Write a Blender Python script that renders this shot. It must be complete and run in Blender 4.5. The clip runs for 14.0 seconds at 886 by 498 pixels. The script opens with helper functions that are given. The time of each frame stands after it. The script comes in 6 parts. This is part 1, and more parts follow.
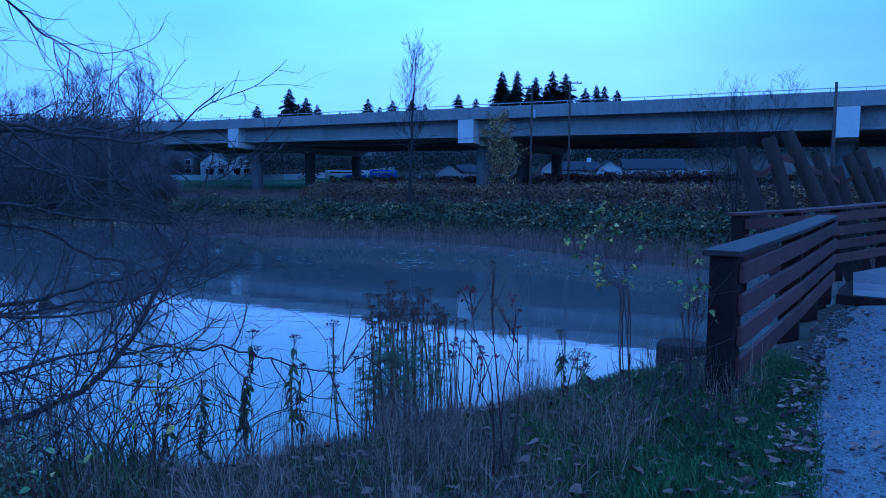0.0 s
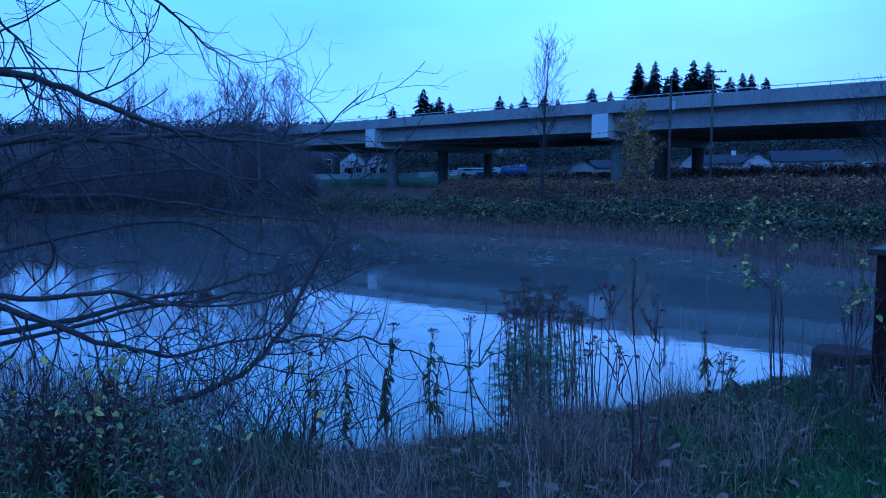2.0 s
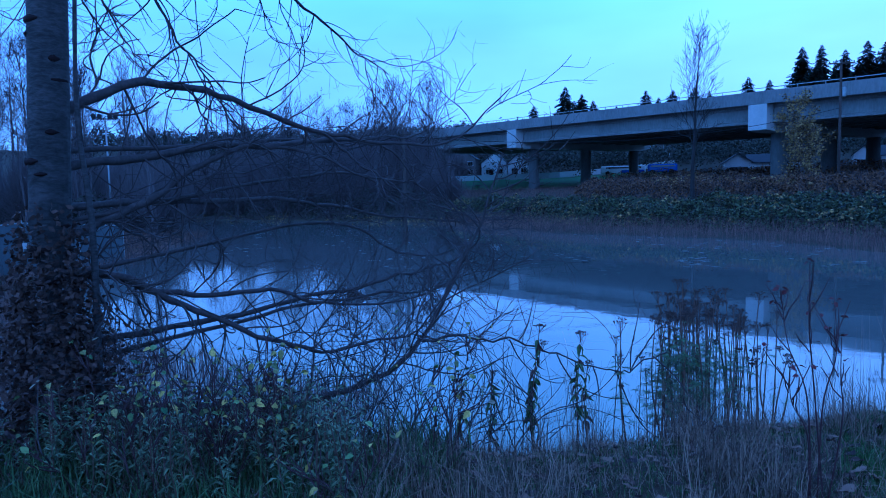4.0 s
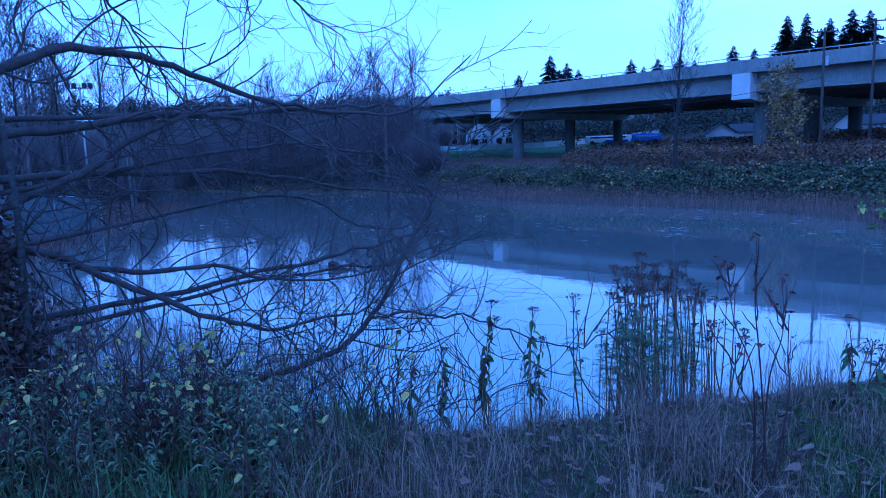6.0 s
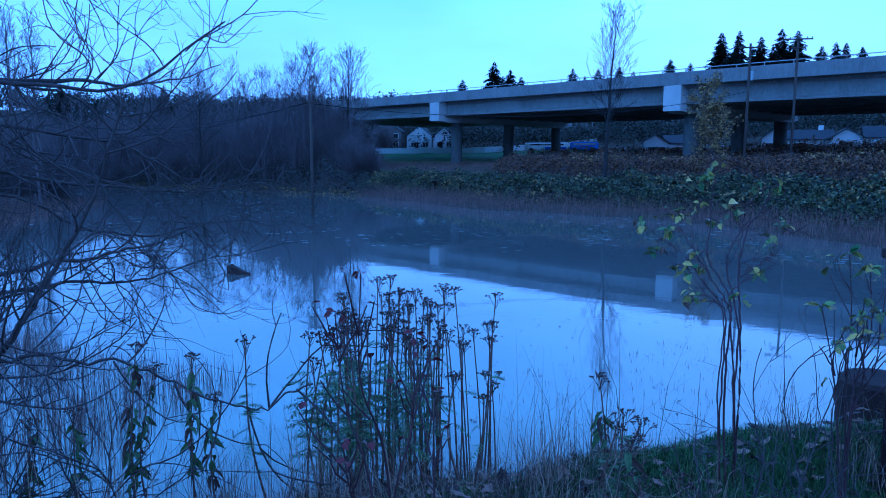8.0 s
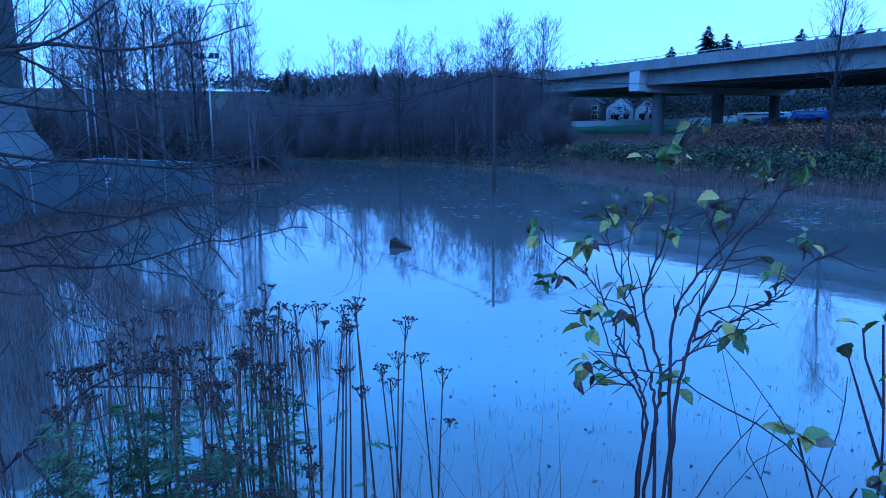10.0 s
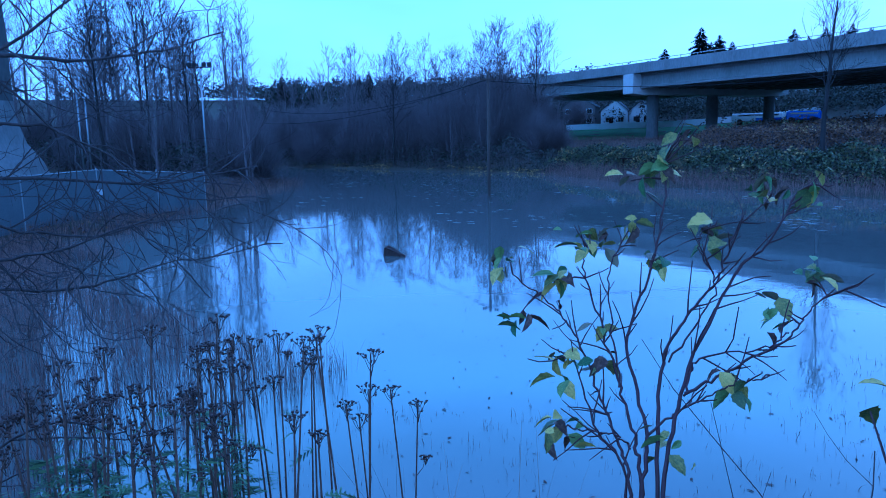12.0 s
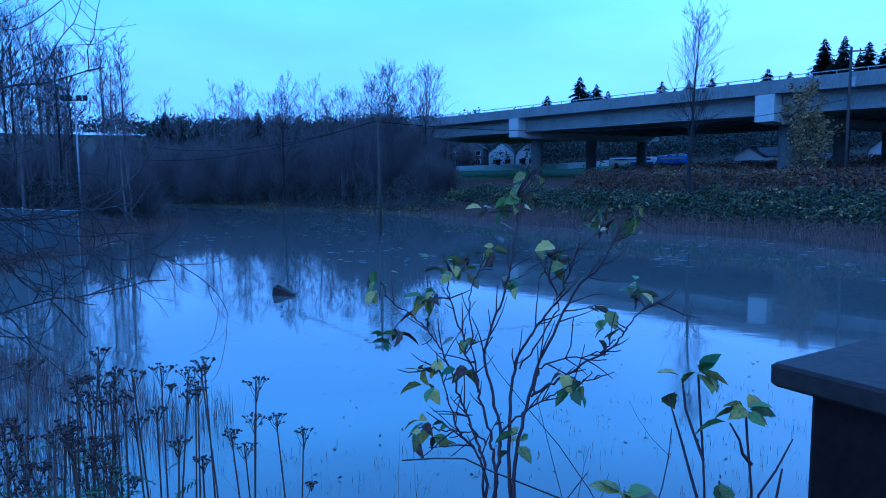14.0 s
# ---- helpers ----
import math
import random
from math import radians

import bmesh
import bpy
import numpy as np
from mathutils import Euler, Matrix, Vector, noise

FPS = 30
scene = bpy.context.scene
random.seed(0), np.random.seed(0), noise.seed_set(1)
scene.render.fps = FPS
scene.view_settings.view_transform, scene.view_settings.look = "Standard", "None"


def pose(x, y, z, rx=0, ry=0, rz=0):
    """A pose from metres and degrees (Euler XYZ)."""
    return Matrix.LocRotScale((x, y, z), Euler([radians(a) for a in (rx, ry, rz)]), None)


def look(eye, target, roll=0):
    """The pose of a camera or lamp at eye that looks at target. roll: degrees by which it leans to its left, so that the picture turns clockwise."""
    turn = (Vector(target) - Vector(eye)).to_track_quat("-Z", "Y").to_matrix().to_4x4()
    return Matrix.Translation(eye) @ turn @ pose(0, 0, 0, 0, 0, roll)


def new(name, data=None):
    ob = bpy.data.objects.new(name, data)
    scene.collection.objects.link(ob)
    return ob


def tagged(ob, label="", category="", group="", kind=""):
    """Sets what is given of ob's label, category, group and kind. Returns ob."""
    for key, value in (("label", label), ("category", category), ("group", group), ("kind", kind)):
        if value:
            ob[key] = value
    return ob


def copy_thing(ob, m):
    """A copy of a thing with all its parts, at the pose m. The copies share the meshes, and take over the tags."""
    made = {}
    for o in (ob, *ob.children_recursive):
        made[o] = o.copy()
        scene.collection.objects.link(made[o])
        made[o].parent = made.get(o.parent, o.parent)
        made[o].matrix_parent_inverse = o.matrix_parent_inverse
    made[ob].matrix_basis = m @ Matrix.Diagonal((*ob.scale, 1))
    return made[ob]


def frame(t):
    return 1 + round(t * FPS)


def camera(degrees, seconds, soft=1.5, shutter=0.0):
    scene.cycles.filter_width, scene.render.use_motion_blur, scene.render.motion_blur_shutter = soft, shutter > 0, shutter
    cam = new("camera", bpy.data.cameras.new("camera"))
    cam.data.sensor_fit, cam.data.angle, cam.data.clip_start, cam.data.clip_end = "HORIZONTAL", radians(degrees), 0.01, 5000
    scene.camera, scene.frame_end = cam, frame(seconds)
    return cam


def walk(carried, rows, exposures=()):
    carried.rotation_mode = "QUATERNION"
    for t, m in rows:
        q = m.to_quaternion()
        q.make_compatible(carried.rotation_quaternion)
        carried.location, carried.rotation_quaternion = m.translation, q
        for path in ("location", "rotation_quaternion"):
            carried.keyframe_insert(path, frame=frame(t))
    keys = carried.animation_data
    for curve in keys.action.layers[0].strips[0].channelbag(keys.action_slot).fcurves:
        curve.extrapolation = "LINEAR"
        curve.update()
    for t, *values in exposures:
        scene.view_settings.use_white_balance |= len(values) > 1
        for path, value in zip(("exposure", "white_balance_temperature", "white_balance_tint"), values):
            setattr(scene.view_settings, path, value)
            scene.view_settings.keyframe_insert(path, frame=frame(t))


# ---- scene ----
cam = camera(65.2, 14.0, 1.0)
PATH = [
    (0, (0.241, 0.427, 4.469), (0.23, 2.419, 4.289), 0.3),
    (0.5, (0.239, 0.424, 4.47), (0.222, 2.416, 4.292), 0.5),
    (1, (0.232, 0.41, 4.473), (0.184, 2.401, 4.29), 0.5),
    (1.5, (0.211, 0.402, 4.473), (0.006, 2.382, 4.282), 0.2),
    (2, (0.207, 0.397, 4.471), (-0.178, 2.351, 4.282), -0.3),
    (2.5, (0.192, 0.379, 4.467), (-0.319, 2.304, 4.284), -0.3),
    (3, (0.182, 0.391, 4.471), (-0.44, 2.284, 4.296), -0.5),
    (3.5, (0.169, 0.39, 4.463), (-0.555, 2.246, 4.29), -1.1),
    (3.7, (0.158, 0.432, 4.456), (-0.615, 2.269, 4.285), -1.2),
    (5.8, (0.232, 0.533, 4.463), (-0.483, 2.383, 4.201), -4.1),
    (6, (0.311, 0.689, 4.457), (-0.422, 2.53, 4.191), -1.6),
    (6.5, (0.463, 1.117, 4.42), (-0.097, 3.022, 4.179), -1.6),
    (7, (0.697, 1.513, 4.42), (0.244, 3.441, 4.142), -2.2),
    (7.5, (0.962, 1.846, 4.438), (0.396, 3.742, 4.145), -0.7),
    (7.7, (1.055, 1.993, 4.415), (0.503, 3.897, 4.151), -0.1),
    (9.8, (1.932, 3.783, 4.316), (0.864, 5.44, 3.983), 0.0),
    (10, (1.956, 3.911, 4.343), (0.867, 5.555, 4.012), -0.4),
    (10.5, (1.933, 4.12, 4.357), (0.802, 5.716, 3.941), -1.6),
    (11, (1.893, 4.188, 4.363), (0.707, 5.756, 3.995), -1.6),
    (11.5, (1.891, 4.201, 4.362), (0.767, 5.819, 4.018), -1.3),
    (12, (1.901, 4.194, 4.368), (0.817, 5.844, 4.052), -1.3),
    (12.5, (1.929, 4.149, 4.369), (0.86, 5.815, 4.083), -0.8),
    (13, (1.943, 4.148, 4.372), (0.918, 5.843, 4.095), -0.8),
    (13.5, (1.975, 4.107, 4.371), (0.992, 5.83, 4.113), -0.9),
    (14, (2.033, 4.048, 4.36), (1.215, 5.861, 4.151), -0.6),
]
EXPOSURES = [(0, -0.33, 3620, 28), (5, -0.2, 3620, 28), (6.0, 0.2, 3660, 36), (6.5, 0.19, 3650, 34), (7.7, -0.06, 3620, 26), (11, 0.22, 3640, 24), (12.5, 0.11, 3620, 24), (14, -0.2, 3580, 24)]
walk(cam, [(t, look(eye, target, roll)) for t, eye, target, roll in PATH], EXPOSURES)

# ---- sky, sun ----
world = bpy.data.worlds.new("world")
scene.world = world
world.use_nodes = True
wn = world.node_tree
wn.nodes.clear()
w_out = wn.nodes.new("ShaderNodeOutputWorld")
w_bg = wn.nodes.new("ShaderNodeBackground")
w_sky = wn.nodes.new("ShaderNodeTexSky")
w_sky.sky_type = 'NISHITA'
w_sky.sun_disc = False
w_sky.sun_elevation = radians(24)
w_sky.sun_rotation = radians(10)
w_sky.dust_density = 1.0
w_sky.ozone_density = 3.0
w_geo = wn.nodes.new("ShaderNodeTexCoord")
w_sep = wn.nodes.new("ShaderNodeSeparateXYZ")
w_ramp = wn.nodes.new("ShaderNodeValToRGB")
w_cl = wn.nodes.new("ShaderNodeTexNoise")
w_cl.inputs["Scale"].default_value = 2.2
w_cl.inputs["Detail"].default_value = 4.0
w_map = wn.nodes.new("ShaderNodeMapping")
w_map.inputs["Scale"].default_value = (1, 1, 3.5)
w_mix = wn.nodes.new("ShaderNodeMix")
w_mix.data_type = 'RGBA'
w_mul = wn.nodes.new("ShaderNodeMix")
w_mul.data_type = 'RGBA'
w_mul.blend_type = 'MULTIPLY'
w_r2 = wn.nodes.new("ShaderNodeMapRange")
L = wn.links.new
L(w_geo.outputs["Generated"], w_sep.inputs[0])
L(w_geo.outputs["Generated"], w_map.inputs[0])
L(w_map.outputs[0], w_cl.inputs["Vector"])
L(w_sep.outputs["Z"], w_ramp.inputs[0])
w_ramp.color_ramp.elements[0].position = 0.0
w_ramp.color_ramp.elements[0].color = (6.2, 8.6, 10.0, 1)
w_ramp.color_ramp.elements[1].position = 1.0
w_ramp.color_ramp.elements[1].color = (2.2, 3.1, 4.8, 1)
for w_pos, w_col in ((0.18, (6.2, 9.0, 10.9)), (0.35, (6.7, 12.0, 14.2)), (0.43, (5.3, 9.4, 11.4)), (0.55, (4.6, 7.2, 9.3))):
    w_ramp.color_ramp.elements.new(w_pos).color = (*w_col, 1)
w_mix.inputs["Factor"].default_value = 0.88
L(w_sky.outputs[0], w_mix.inputs["A"])
L(w_ramp.outputs[0], w_mix.inputs["B"])
w_r2.inputs["From Min"].default_value = 0.3
w_r2.inputs["From Max"].default_value = 0.7
w_r2.inputs["To Min"].default_value = 0.82
w_r2.inputs["To Max"].default_value = 1.1
L(w_cl.outputs["Fac"], w_r2.inputs["Value"])
w_mul.inputs["Factor"].default_value = 1.0
L(w_mix.outputs["Result"], w_mul.inputs["A"])
w_east = wn.nodes.new("ShaderNodeMapRange")
w_east.interpolation_type = 'SMOOTHSTEP'
w_east.inputs["From Min"].default_value, w_east.inputs["From Max"].default_value = 0.05, 0.8
w_east.inputs["To Min"].default_value, w_east.inputs["To Max"].default_value = 1.0, 0.66
L(w_sep.outputs["X"], w_east.inputs["Value"])
w_both = wn.nodes.new("ShaderNodeMath")
w_both.operation = 'MULTIPLY'
L(w_r2.outputs[0], w_both.inputs[0])
L(w_east.outputs[0], w_both.inputs[1])
L(w_both.outputs[0], w_mul.inputs["B"])
L(w_mul.outputs["Result"], w_bg.inputs["Color"])
w_bg.inputs["Strength"].default_value = 0.11
L(w_bg.outputs[0], w_out.inputs[0])

sun = new("sun", bpy.data.lights.new("sun", 'SUN'))
sun.data.energy = 0.12
sun.data.angle = radians(25)
sun.data.color = (1.0, 0.93, 0.85)
sun.matrix_world = look((30, -40, 50), (0, 20, 0))


# ---- materials ----
def mat(name, base, dark=None, rough=0.8, scale=8.0, bump=0.3, metal=0.0, fine=60.0, spec=0.5, isl=0.0, stretch=(1, 1, 1), obj=0.0, coat=0.0, bdist=0.01):
    """Base colour varied at two scales, with relief."""
    m = bpy.data.materials.new(name)
    m.use_nodes = True
    nt = m.node_tree
    b = nt.nodes["Principled BSDF"]
    b.inputs["Roughness"].default_value = rough
    b.inputs["Metallic"].default_value = metal
    b.inputs["Specular IOR Level"].default_value = spec
    b.inputs["Coat Weight"].default_value = coat
    tc = nt.nodes.new("ShaderNodeTexCoord")
    mp = nt.nodes.new("ShaderNodeMapping")
    mp.inputs["Scale"].default_value = stretch
    nt.links.new(tc.outputs["Object"], mp.inputs[0])
    n1 = nt.nodes.new("ShaderNodeTexNoise")
    n1.inputs["Scale"].default_value = scale
    n1.inputs["Detail"].default_value = 5
    n1.inputs["Roughness"].default_value = 0.65
    n2 = nt.nodes.new("ShaderNodeTexNoise")
    n2.inputs["Scale"].default_value = fine
    n2.inputs["Detail"].default_value = 4
    nt.links.new(mp.outputs[0], n1.inputs["Vector"])
    nt.links.new(mp.outputs[0], n2.inputs["Vector"])
    add = nt.nodes.new("ShaderNodeMath")
    add.operation = 'MULTIPLY_ADD'
    add.inputs[1].default_value = 0.45
    nt.links.new(n2.outputs["Fac"], add.inputs[0])
    sc = nt.nodes.new("ShaderNodeMath")
    sc.operation = 'MULTIPLY'
    sc.inputs[1].default_value = 0.6
    nt.links.new(n1.outputs["Fac"], sc.inputs[0])
    nt.links.new(sc.outputs[0], add.inputs[2])
    src = add.outputs[0]
    if isl or obj:
        g = nt.nodes.new("ShaderNodeNewGeometry") if isl else nt.nodes.new("ShaderNodeObjectInfo")
        k = nt.nodes.new("ShaderNodeMath")
        k.operation = 'MULTIPLY_ADD'
        k.inputs[1].default_value = isl or obj
        nt.links.new(g.outputs["Random Per Island" if isl else "Random"], k.inputs[0])
        k2 = nt.nodes.new("ShaderNodeMath")
        k2.operation = 'SUBTRACT'
        k2.inputs[1].default_value = (isl or obj) * 0.5
        nt.links.new(src, k2.inputs[0])
        nt.links.new(k2.outputs[0], k.inputs[2])
        src = k.outputs[0]
    r = nt.nodes.new("ShaderNodeValToRGB")
    d = dark or tuple(c * 0.45 for c in base)
    r.color_ramp.elements[0].position, r.color_ramp.elements[1].position = 0.28, 0.72
    r.color_ramp.elements[0].color, r.color_ramp.elements[1].color = (*d, 1), (*base, 1)
    nt.links.new(src, r.inputs[0])
    nt.links.new(r.outputs[0], b.inputs["Base Color"])
    if bump:
        bp = nt.nodes.new("ShaderNodeBump")
        bp.inputs["Strength"].default_value = bump
        bp.inputs["Distance"].default_value = bdist
        nt.links.new(add.outputs[0], bp.inputs["Height"])
        nt.links.new(bp.outputs[0], b.inputs["Normal"])
    m["ramp"] = r.name
    return m


def third(m, pos, col):
    e = m.node_tree.nodes[m["ramp"]].color_ramp.elements.new(pos)
    e.color = (*col, 1)
    return m


M_CONC = mat("concrete", (0.33, 0.32, 0.31), (0.16, 0.155, 0.15), 0.85, 0.35, 0.2, fine=5.0, stretch=(1, 1, 0.35))
M_CONC_L = mat("pale_concrete", (0.66, 0.64, 0.62), (0.5, 0.49, 0.48), 0.85, 0.6, 0.2, fine=6.0)
# darker concrete for columns, joint bands and the pylon's shaded side
M_CONC_D = mat("dark_concrete", (0.17, 0.165, 0.16), (0.07, 0.07, 0.068), 0.9, 0.4, 0.2, fine=5.0, stretch=(1, 1, 0.3))
M_STEEL = mat("galvanised_steel", (0.45, 0.45, 0.46), (0.3, 0.3, 0.31), 0.45, 3.0, 0.1, metal=0.8)
M_WOOD = mat("stained_timber", (0.14, 0.064, 0.054), (0.05, 0.025, 0.022), 0.6, 3.0, 0.35, fine=40, stretch=(1, 1, 1), obj=0.25, spec=0.2)
M_CAP = mat("weathered_cap_board", (0.07, 0.052, 0.046), (0.026, 0.019, 0.016), 0.6, 4.0, 0.35, fine=50, obj=0.2, spec=0.2)
M_POST = mat("dark_post_timber", (0.034, 0.02, 0.018), (0.012, 0.008, 0.008), 0.75, 5.0, 0.4, fine=45, spec=0.12)
M_LOG = mat("creosoted_log", (0.085, 0.06, 0.05), (0.025, 0.018, 0.016), 0.85, 2.5, 0.6, fine=30, stretch=(3, 3, 0.5), spec=0.15)
M_DECK = mat("weathered_deck_plank", (0.36, 0.33, 0.31), (0.19, 0.17, 0.16), 0.7, 3.0, 0.35, fine=40, obj=0.3)
M_POLE = mat("utility_pole_wood", (0.11, 0.085, 0.07), (0.05, 0.04, 0.035), 0.9, 2.0, 0.4, stretch=(4, 4, 0.4))
M_BRANCH = mat("dark_branch_bark", (0.11, 0.086, 0.08), (0.025, 0.02, 0.019), 0.8, 14.0, 0.4)
M_BARK = third(mat("alder_bark", (0.13, 0.113, 0.108), (0.012, 0.011, 0.01), 0.85, 5.0, 0.9, fine=26, stretch=(1, 1, 2.6), bdist=0.02), 0.5, (0.06, 0.053, 0.05))
M_TWIG_R = mat("reddish_twig", (0.085, 0.036, 0.037), (0.03, 0.014, 0.016), 0.6, 9.0, 0.2)
M_FARDARK = mat("far_dark_bark", (0.05, 0.042, 0.04), (0.02, 0.017, 0.016), 0.9, 1.0, 0.0)
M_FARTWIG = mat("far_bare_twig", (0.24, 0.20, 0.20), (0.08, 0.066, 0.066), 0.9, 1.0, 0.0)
M_STALK = mat("dead_stalk", (0.20, 0.125, 0.085), (0.08, 0.05, 0.04), 0.8, 9.0, 0.2, isl=0.5)
M_SEED = mat("dead_flower_head", (0.12, 0.075, 0.055), (0.035, 0.022, 0.018), 0.9, 30.0, 0.3, isl=0.5)
M_TANLEAF = mat("feathery_green_leaf", (0.16, 0.22, 0.07), (0.03, 0.05, 0.018), 0.6, 14.0, 0.2, isl=0.5)
M_GRASS = mat("short_green_grass", (0.14, 0.22, 0.055), (0.02, 0.045, 0.01), 0.65, 3.0, 0.0, isl=0.6)
M_DRY = mat("dry_grass", (0.40, 0.30, 0.21), (0.06, 0.042, 0.03), 0.8, 3.0, 0.0, isl=0.7)
M_REED = mat("brown_reed", (0.30, 0.19, 0.155), (0.07, 0.045, 0.04), 0.8, 0.5, 0.0, isl=0.6)
M_BRAMBLE = mat("bramble_leaf", (0.15, 0.165, 0.065), (0.009, 0.012, 0.007), 0.5, 0.6, 0.0, isl=0.9)
M_RUST = mat("autumn_shrub_leaf", (0.24, 0.135, 0.065), (0.025, 0.017, 0.012), 0.75, 0.35, 0.0, isl=0.8)
M_YEL = mat("yellowing_leaf", (0.46, 0.33, 0.11), (0.09, 0.06, 0.026), 0.7, 0.7, 0.0, isl=0.8)
M_CONIF = mat("conifer_needles", (0.030, 0.046, 0.024), (0.010, 0.017, 0.010), 0.8, 0.8, 0.0, isl=0.6)
M_DARKBUSH = mat("dark_scrub", (0.085, 0.085, 0.06), (0.018, 0.02, 0.016), 0.85, 0.4, 0.0, isl=0.8)
M_LEAF = mat("shrub_leaf_green", (0.26, 0.33, 0.09), (0.07, 0.13, 0.035), 0.5, 42.0, 0.35, fine=170, obj=0.55)
M_LEAFY = third(mat("shrub_leaf_yellow", (0.66, 0.54, 0.12), (0.10, 0.13, 0.04), 0.5, 45.0, 0.35, fine=170, obj=0.5), 0.5, (0.30, 0.28, 0.06))
M_LEAFP = mat("pale_leaf_underside", (0.34, 0.30, 0.18), (0.14, 0.12, 0.07), 0.6, 40.0, 0.3, fine=160, obj=0.4)
M_FALLEN = third(mat("fallen_leaf", (0.27, 0.18, 0.12), (0.03, 0.018, 0.014), 0.75, 14.0, 0.3, isl=0.9), 0.55, (0.085, 0.05, 0.034))
M_STONE = mat("gravel_stone", (0.36, 0.35, 0.34), (0.07, 0.07, 0.07), 0.85, 20.0, 0.2, isl=0.8)
M_WHITE = mat("white_house_paint", (0.74, 0.74, 0.73), (0.6, 0.6, 0.59), 0.6, 0.6, 0.0, fine=4)
M_CREAM = mat("grey_brown_siding", (0.16, 0.145, 0.135), (0.10, 0.09, 0.085), 0.7, 0.6, 0.0, fine=4)
M_ROOF = mat("dark_shingle_roof", (0.075, 0.075, 0.08), (0.035, 0.035, 0.04), 0.9, 1.2, 0.2, fine=9)
M_DGLASS = mat("dark_window_glass", (0.02, 0.025, 0.03), (0.015, 0.018, 0.02), 0.08, 1.0, 0.0, spec=0.8)
M_BLUE = mat("blue_vehicle_paint", (0.03, 0.06, 0.42), (0.02, 0.04, 0.3), 0.35, 1.0, 0.0, coat=0.5)
M_RUBBER = mat("black_rubber", (0.02, 0.02, 0.02), None, 0.9, 4.0, 0.1)
M_MESH = mat("grey_fence_fabric", (0.16, 0.165, 0.175), (0.085, 0.09, 0.095), 0.8, 0.8, 0.15, fine=18)
M_DARKMET = mat("dark_metal", (0.05, 0.05, 0.055), (0.03, 0.03, 0.03), 0.5, 4.0, 0.1, metal=0.6)
M_FOAM = mat("pond_scum", (0.42, 0.42, 0.40), (0.26, 0.26, 0.25), 0.8, 2.0, 0.2, isl=0.5)


# ---- mesh helpers ----
class Mesh:
    """Collects vertices and faces for one mesh."""

    def __init__(self):
        self.v, self.f, self.smooth = [], [], False

    def tube(self, pts, radii, n=5, cap=False):
        pts = [Vector(p) for p in pts]
        base = len(self.v)
        for i, p in enumerate(pts):
            d = (pts[min(i + 1, len(pts) - 1)] - pts[max(i - 1, 0)])
            d = d.normalized() if d.length > 1e-9 else Vector((0, 0, 1))
            a = Vector((0, 0, 1)).cross(d)
            a = a.normalized() if a.length > 0.05 else Vector((1, 0, 0))
            b = d.cross(a)
            for k in range(n):
                w = 2 * math.pi * k / n
                q = p + (a * math.cos(w) + b * math.sin(w)) * radii[i]
                self.v.append((q.x, q.y, q.z))
        for i in range(len(pts) - 1):
            for k in range(n):
                o = base + i * n
                self.f.append((o + k, o + (k + 1) % n, o + n + (k + 1) % n, o + n + k))
        if cap:
            self.f.append(tuple(base + k for k in reversed(range(n))))
            self.f.append(tuple(base + (len(pts) - 1) * n + k for k in range(n)))
        return self

    def box(self, c, s, m=None, bev=0.0):
        """A box of size s about c, its edges chamfered by bev."""
        hx, hy, hz = s[0] / 2, s[1] / 2, s[2] / 2
        b = min(bev, hx * 0.9, hy * 0.9, hz * 0.9)
        base = len(self.v)
        m = m or Matrix.Identity(4)
        c = Vector(c)
        if b <= 0:
            for z in (-hz, hz):
                for x, y in ((-hx, -hy), (hx, -hy), (hx, hy), (-hx, hy)):
                    self.v.append(tuple(m @ (c + Vector((x, y, z)))))
            for q in ((3, 2, 1, 0), (4, 5, 6, 7), (0, 1, 5, 4), (1, 2, 6, 5), (2, 3, 7, 6), (3, 0, 4, 7)):
                self.f.append(tuple(base + k for k in q))
            return self
        for z, i in ((-hz, b), (-hz + b, 0), (hz - b, 0), (hz, b)):
            x, y = hx - i, hy - i
            for px, py in ((-x + b, -y), (x - b, -y), (x, -y + b), (x, y - b), (x - b, y), (-x + b, y), (-x, y - b), (-x, -y + b)):
                self.v.append(tuple(m @ (c + Vector((px, py, z)))))
        for r in range(3):
            for k in range(8):
                o = base + r * 8
                self.f.append((o + k, o + (k + 1) % 8, o + 8 + (k + 1) % 8, o + 8 + k))
        self.f.append(tuple(base + k for k in reversed(range(8))))
        self.f.append(tuple(base + 24 + k for k in range(8)))
        return self

    def prism(self, poly, a, b):
        """Extrudes a cross-section poly of (side, up) from frame a to frame b."""
        base, n = len(self.v), len(poly)
        for m in (a, b):
            for s, u in poly:
                self.v.append(tuple(m @ Vector((s, 0, u))))
        for k in range(n):
            self.f.append((base + k, base + (k + 1) % n, base + n + (k + 1) % n, base + n + k))
        self.f.append(tuple(base + k for k in reversed(range(n))))
        self.f.append(tuple(base + n + k for k in range(n)))
        return self

    def quad(self, *ps):
        base = len(self.v)
        self.v.extend(tuple(p) for p in ps)
        self.f.append(tuple(range(base, base + len(ps))))
        return self

    def data(self, name, material):
        me = bpy.data.meshes.new(name)
        me.from_pydata(self.v, [], self.f)
        if material:
            me.materials.append(material)
        if self.smooth:
            me.polygons.foreach_set("use_smooth", [True] * len(me.polygons))
        me.update()
        return me


def part(name, mb, material, parent=None, label=""):
    ob = new(name, mb.data(name, material))
    if parent is not None:
        ob.parent = parent
    if label:
        ob["label"] = label
    return ob


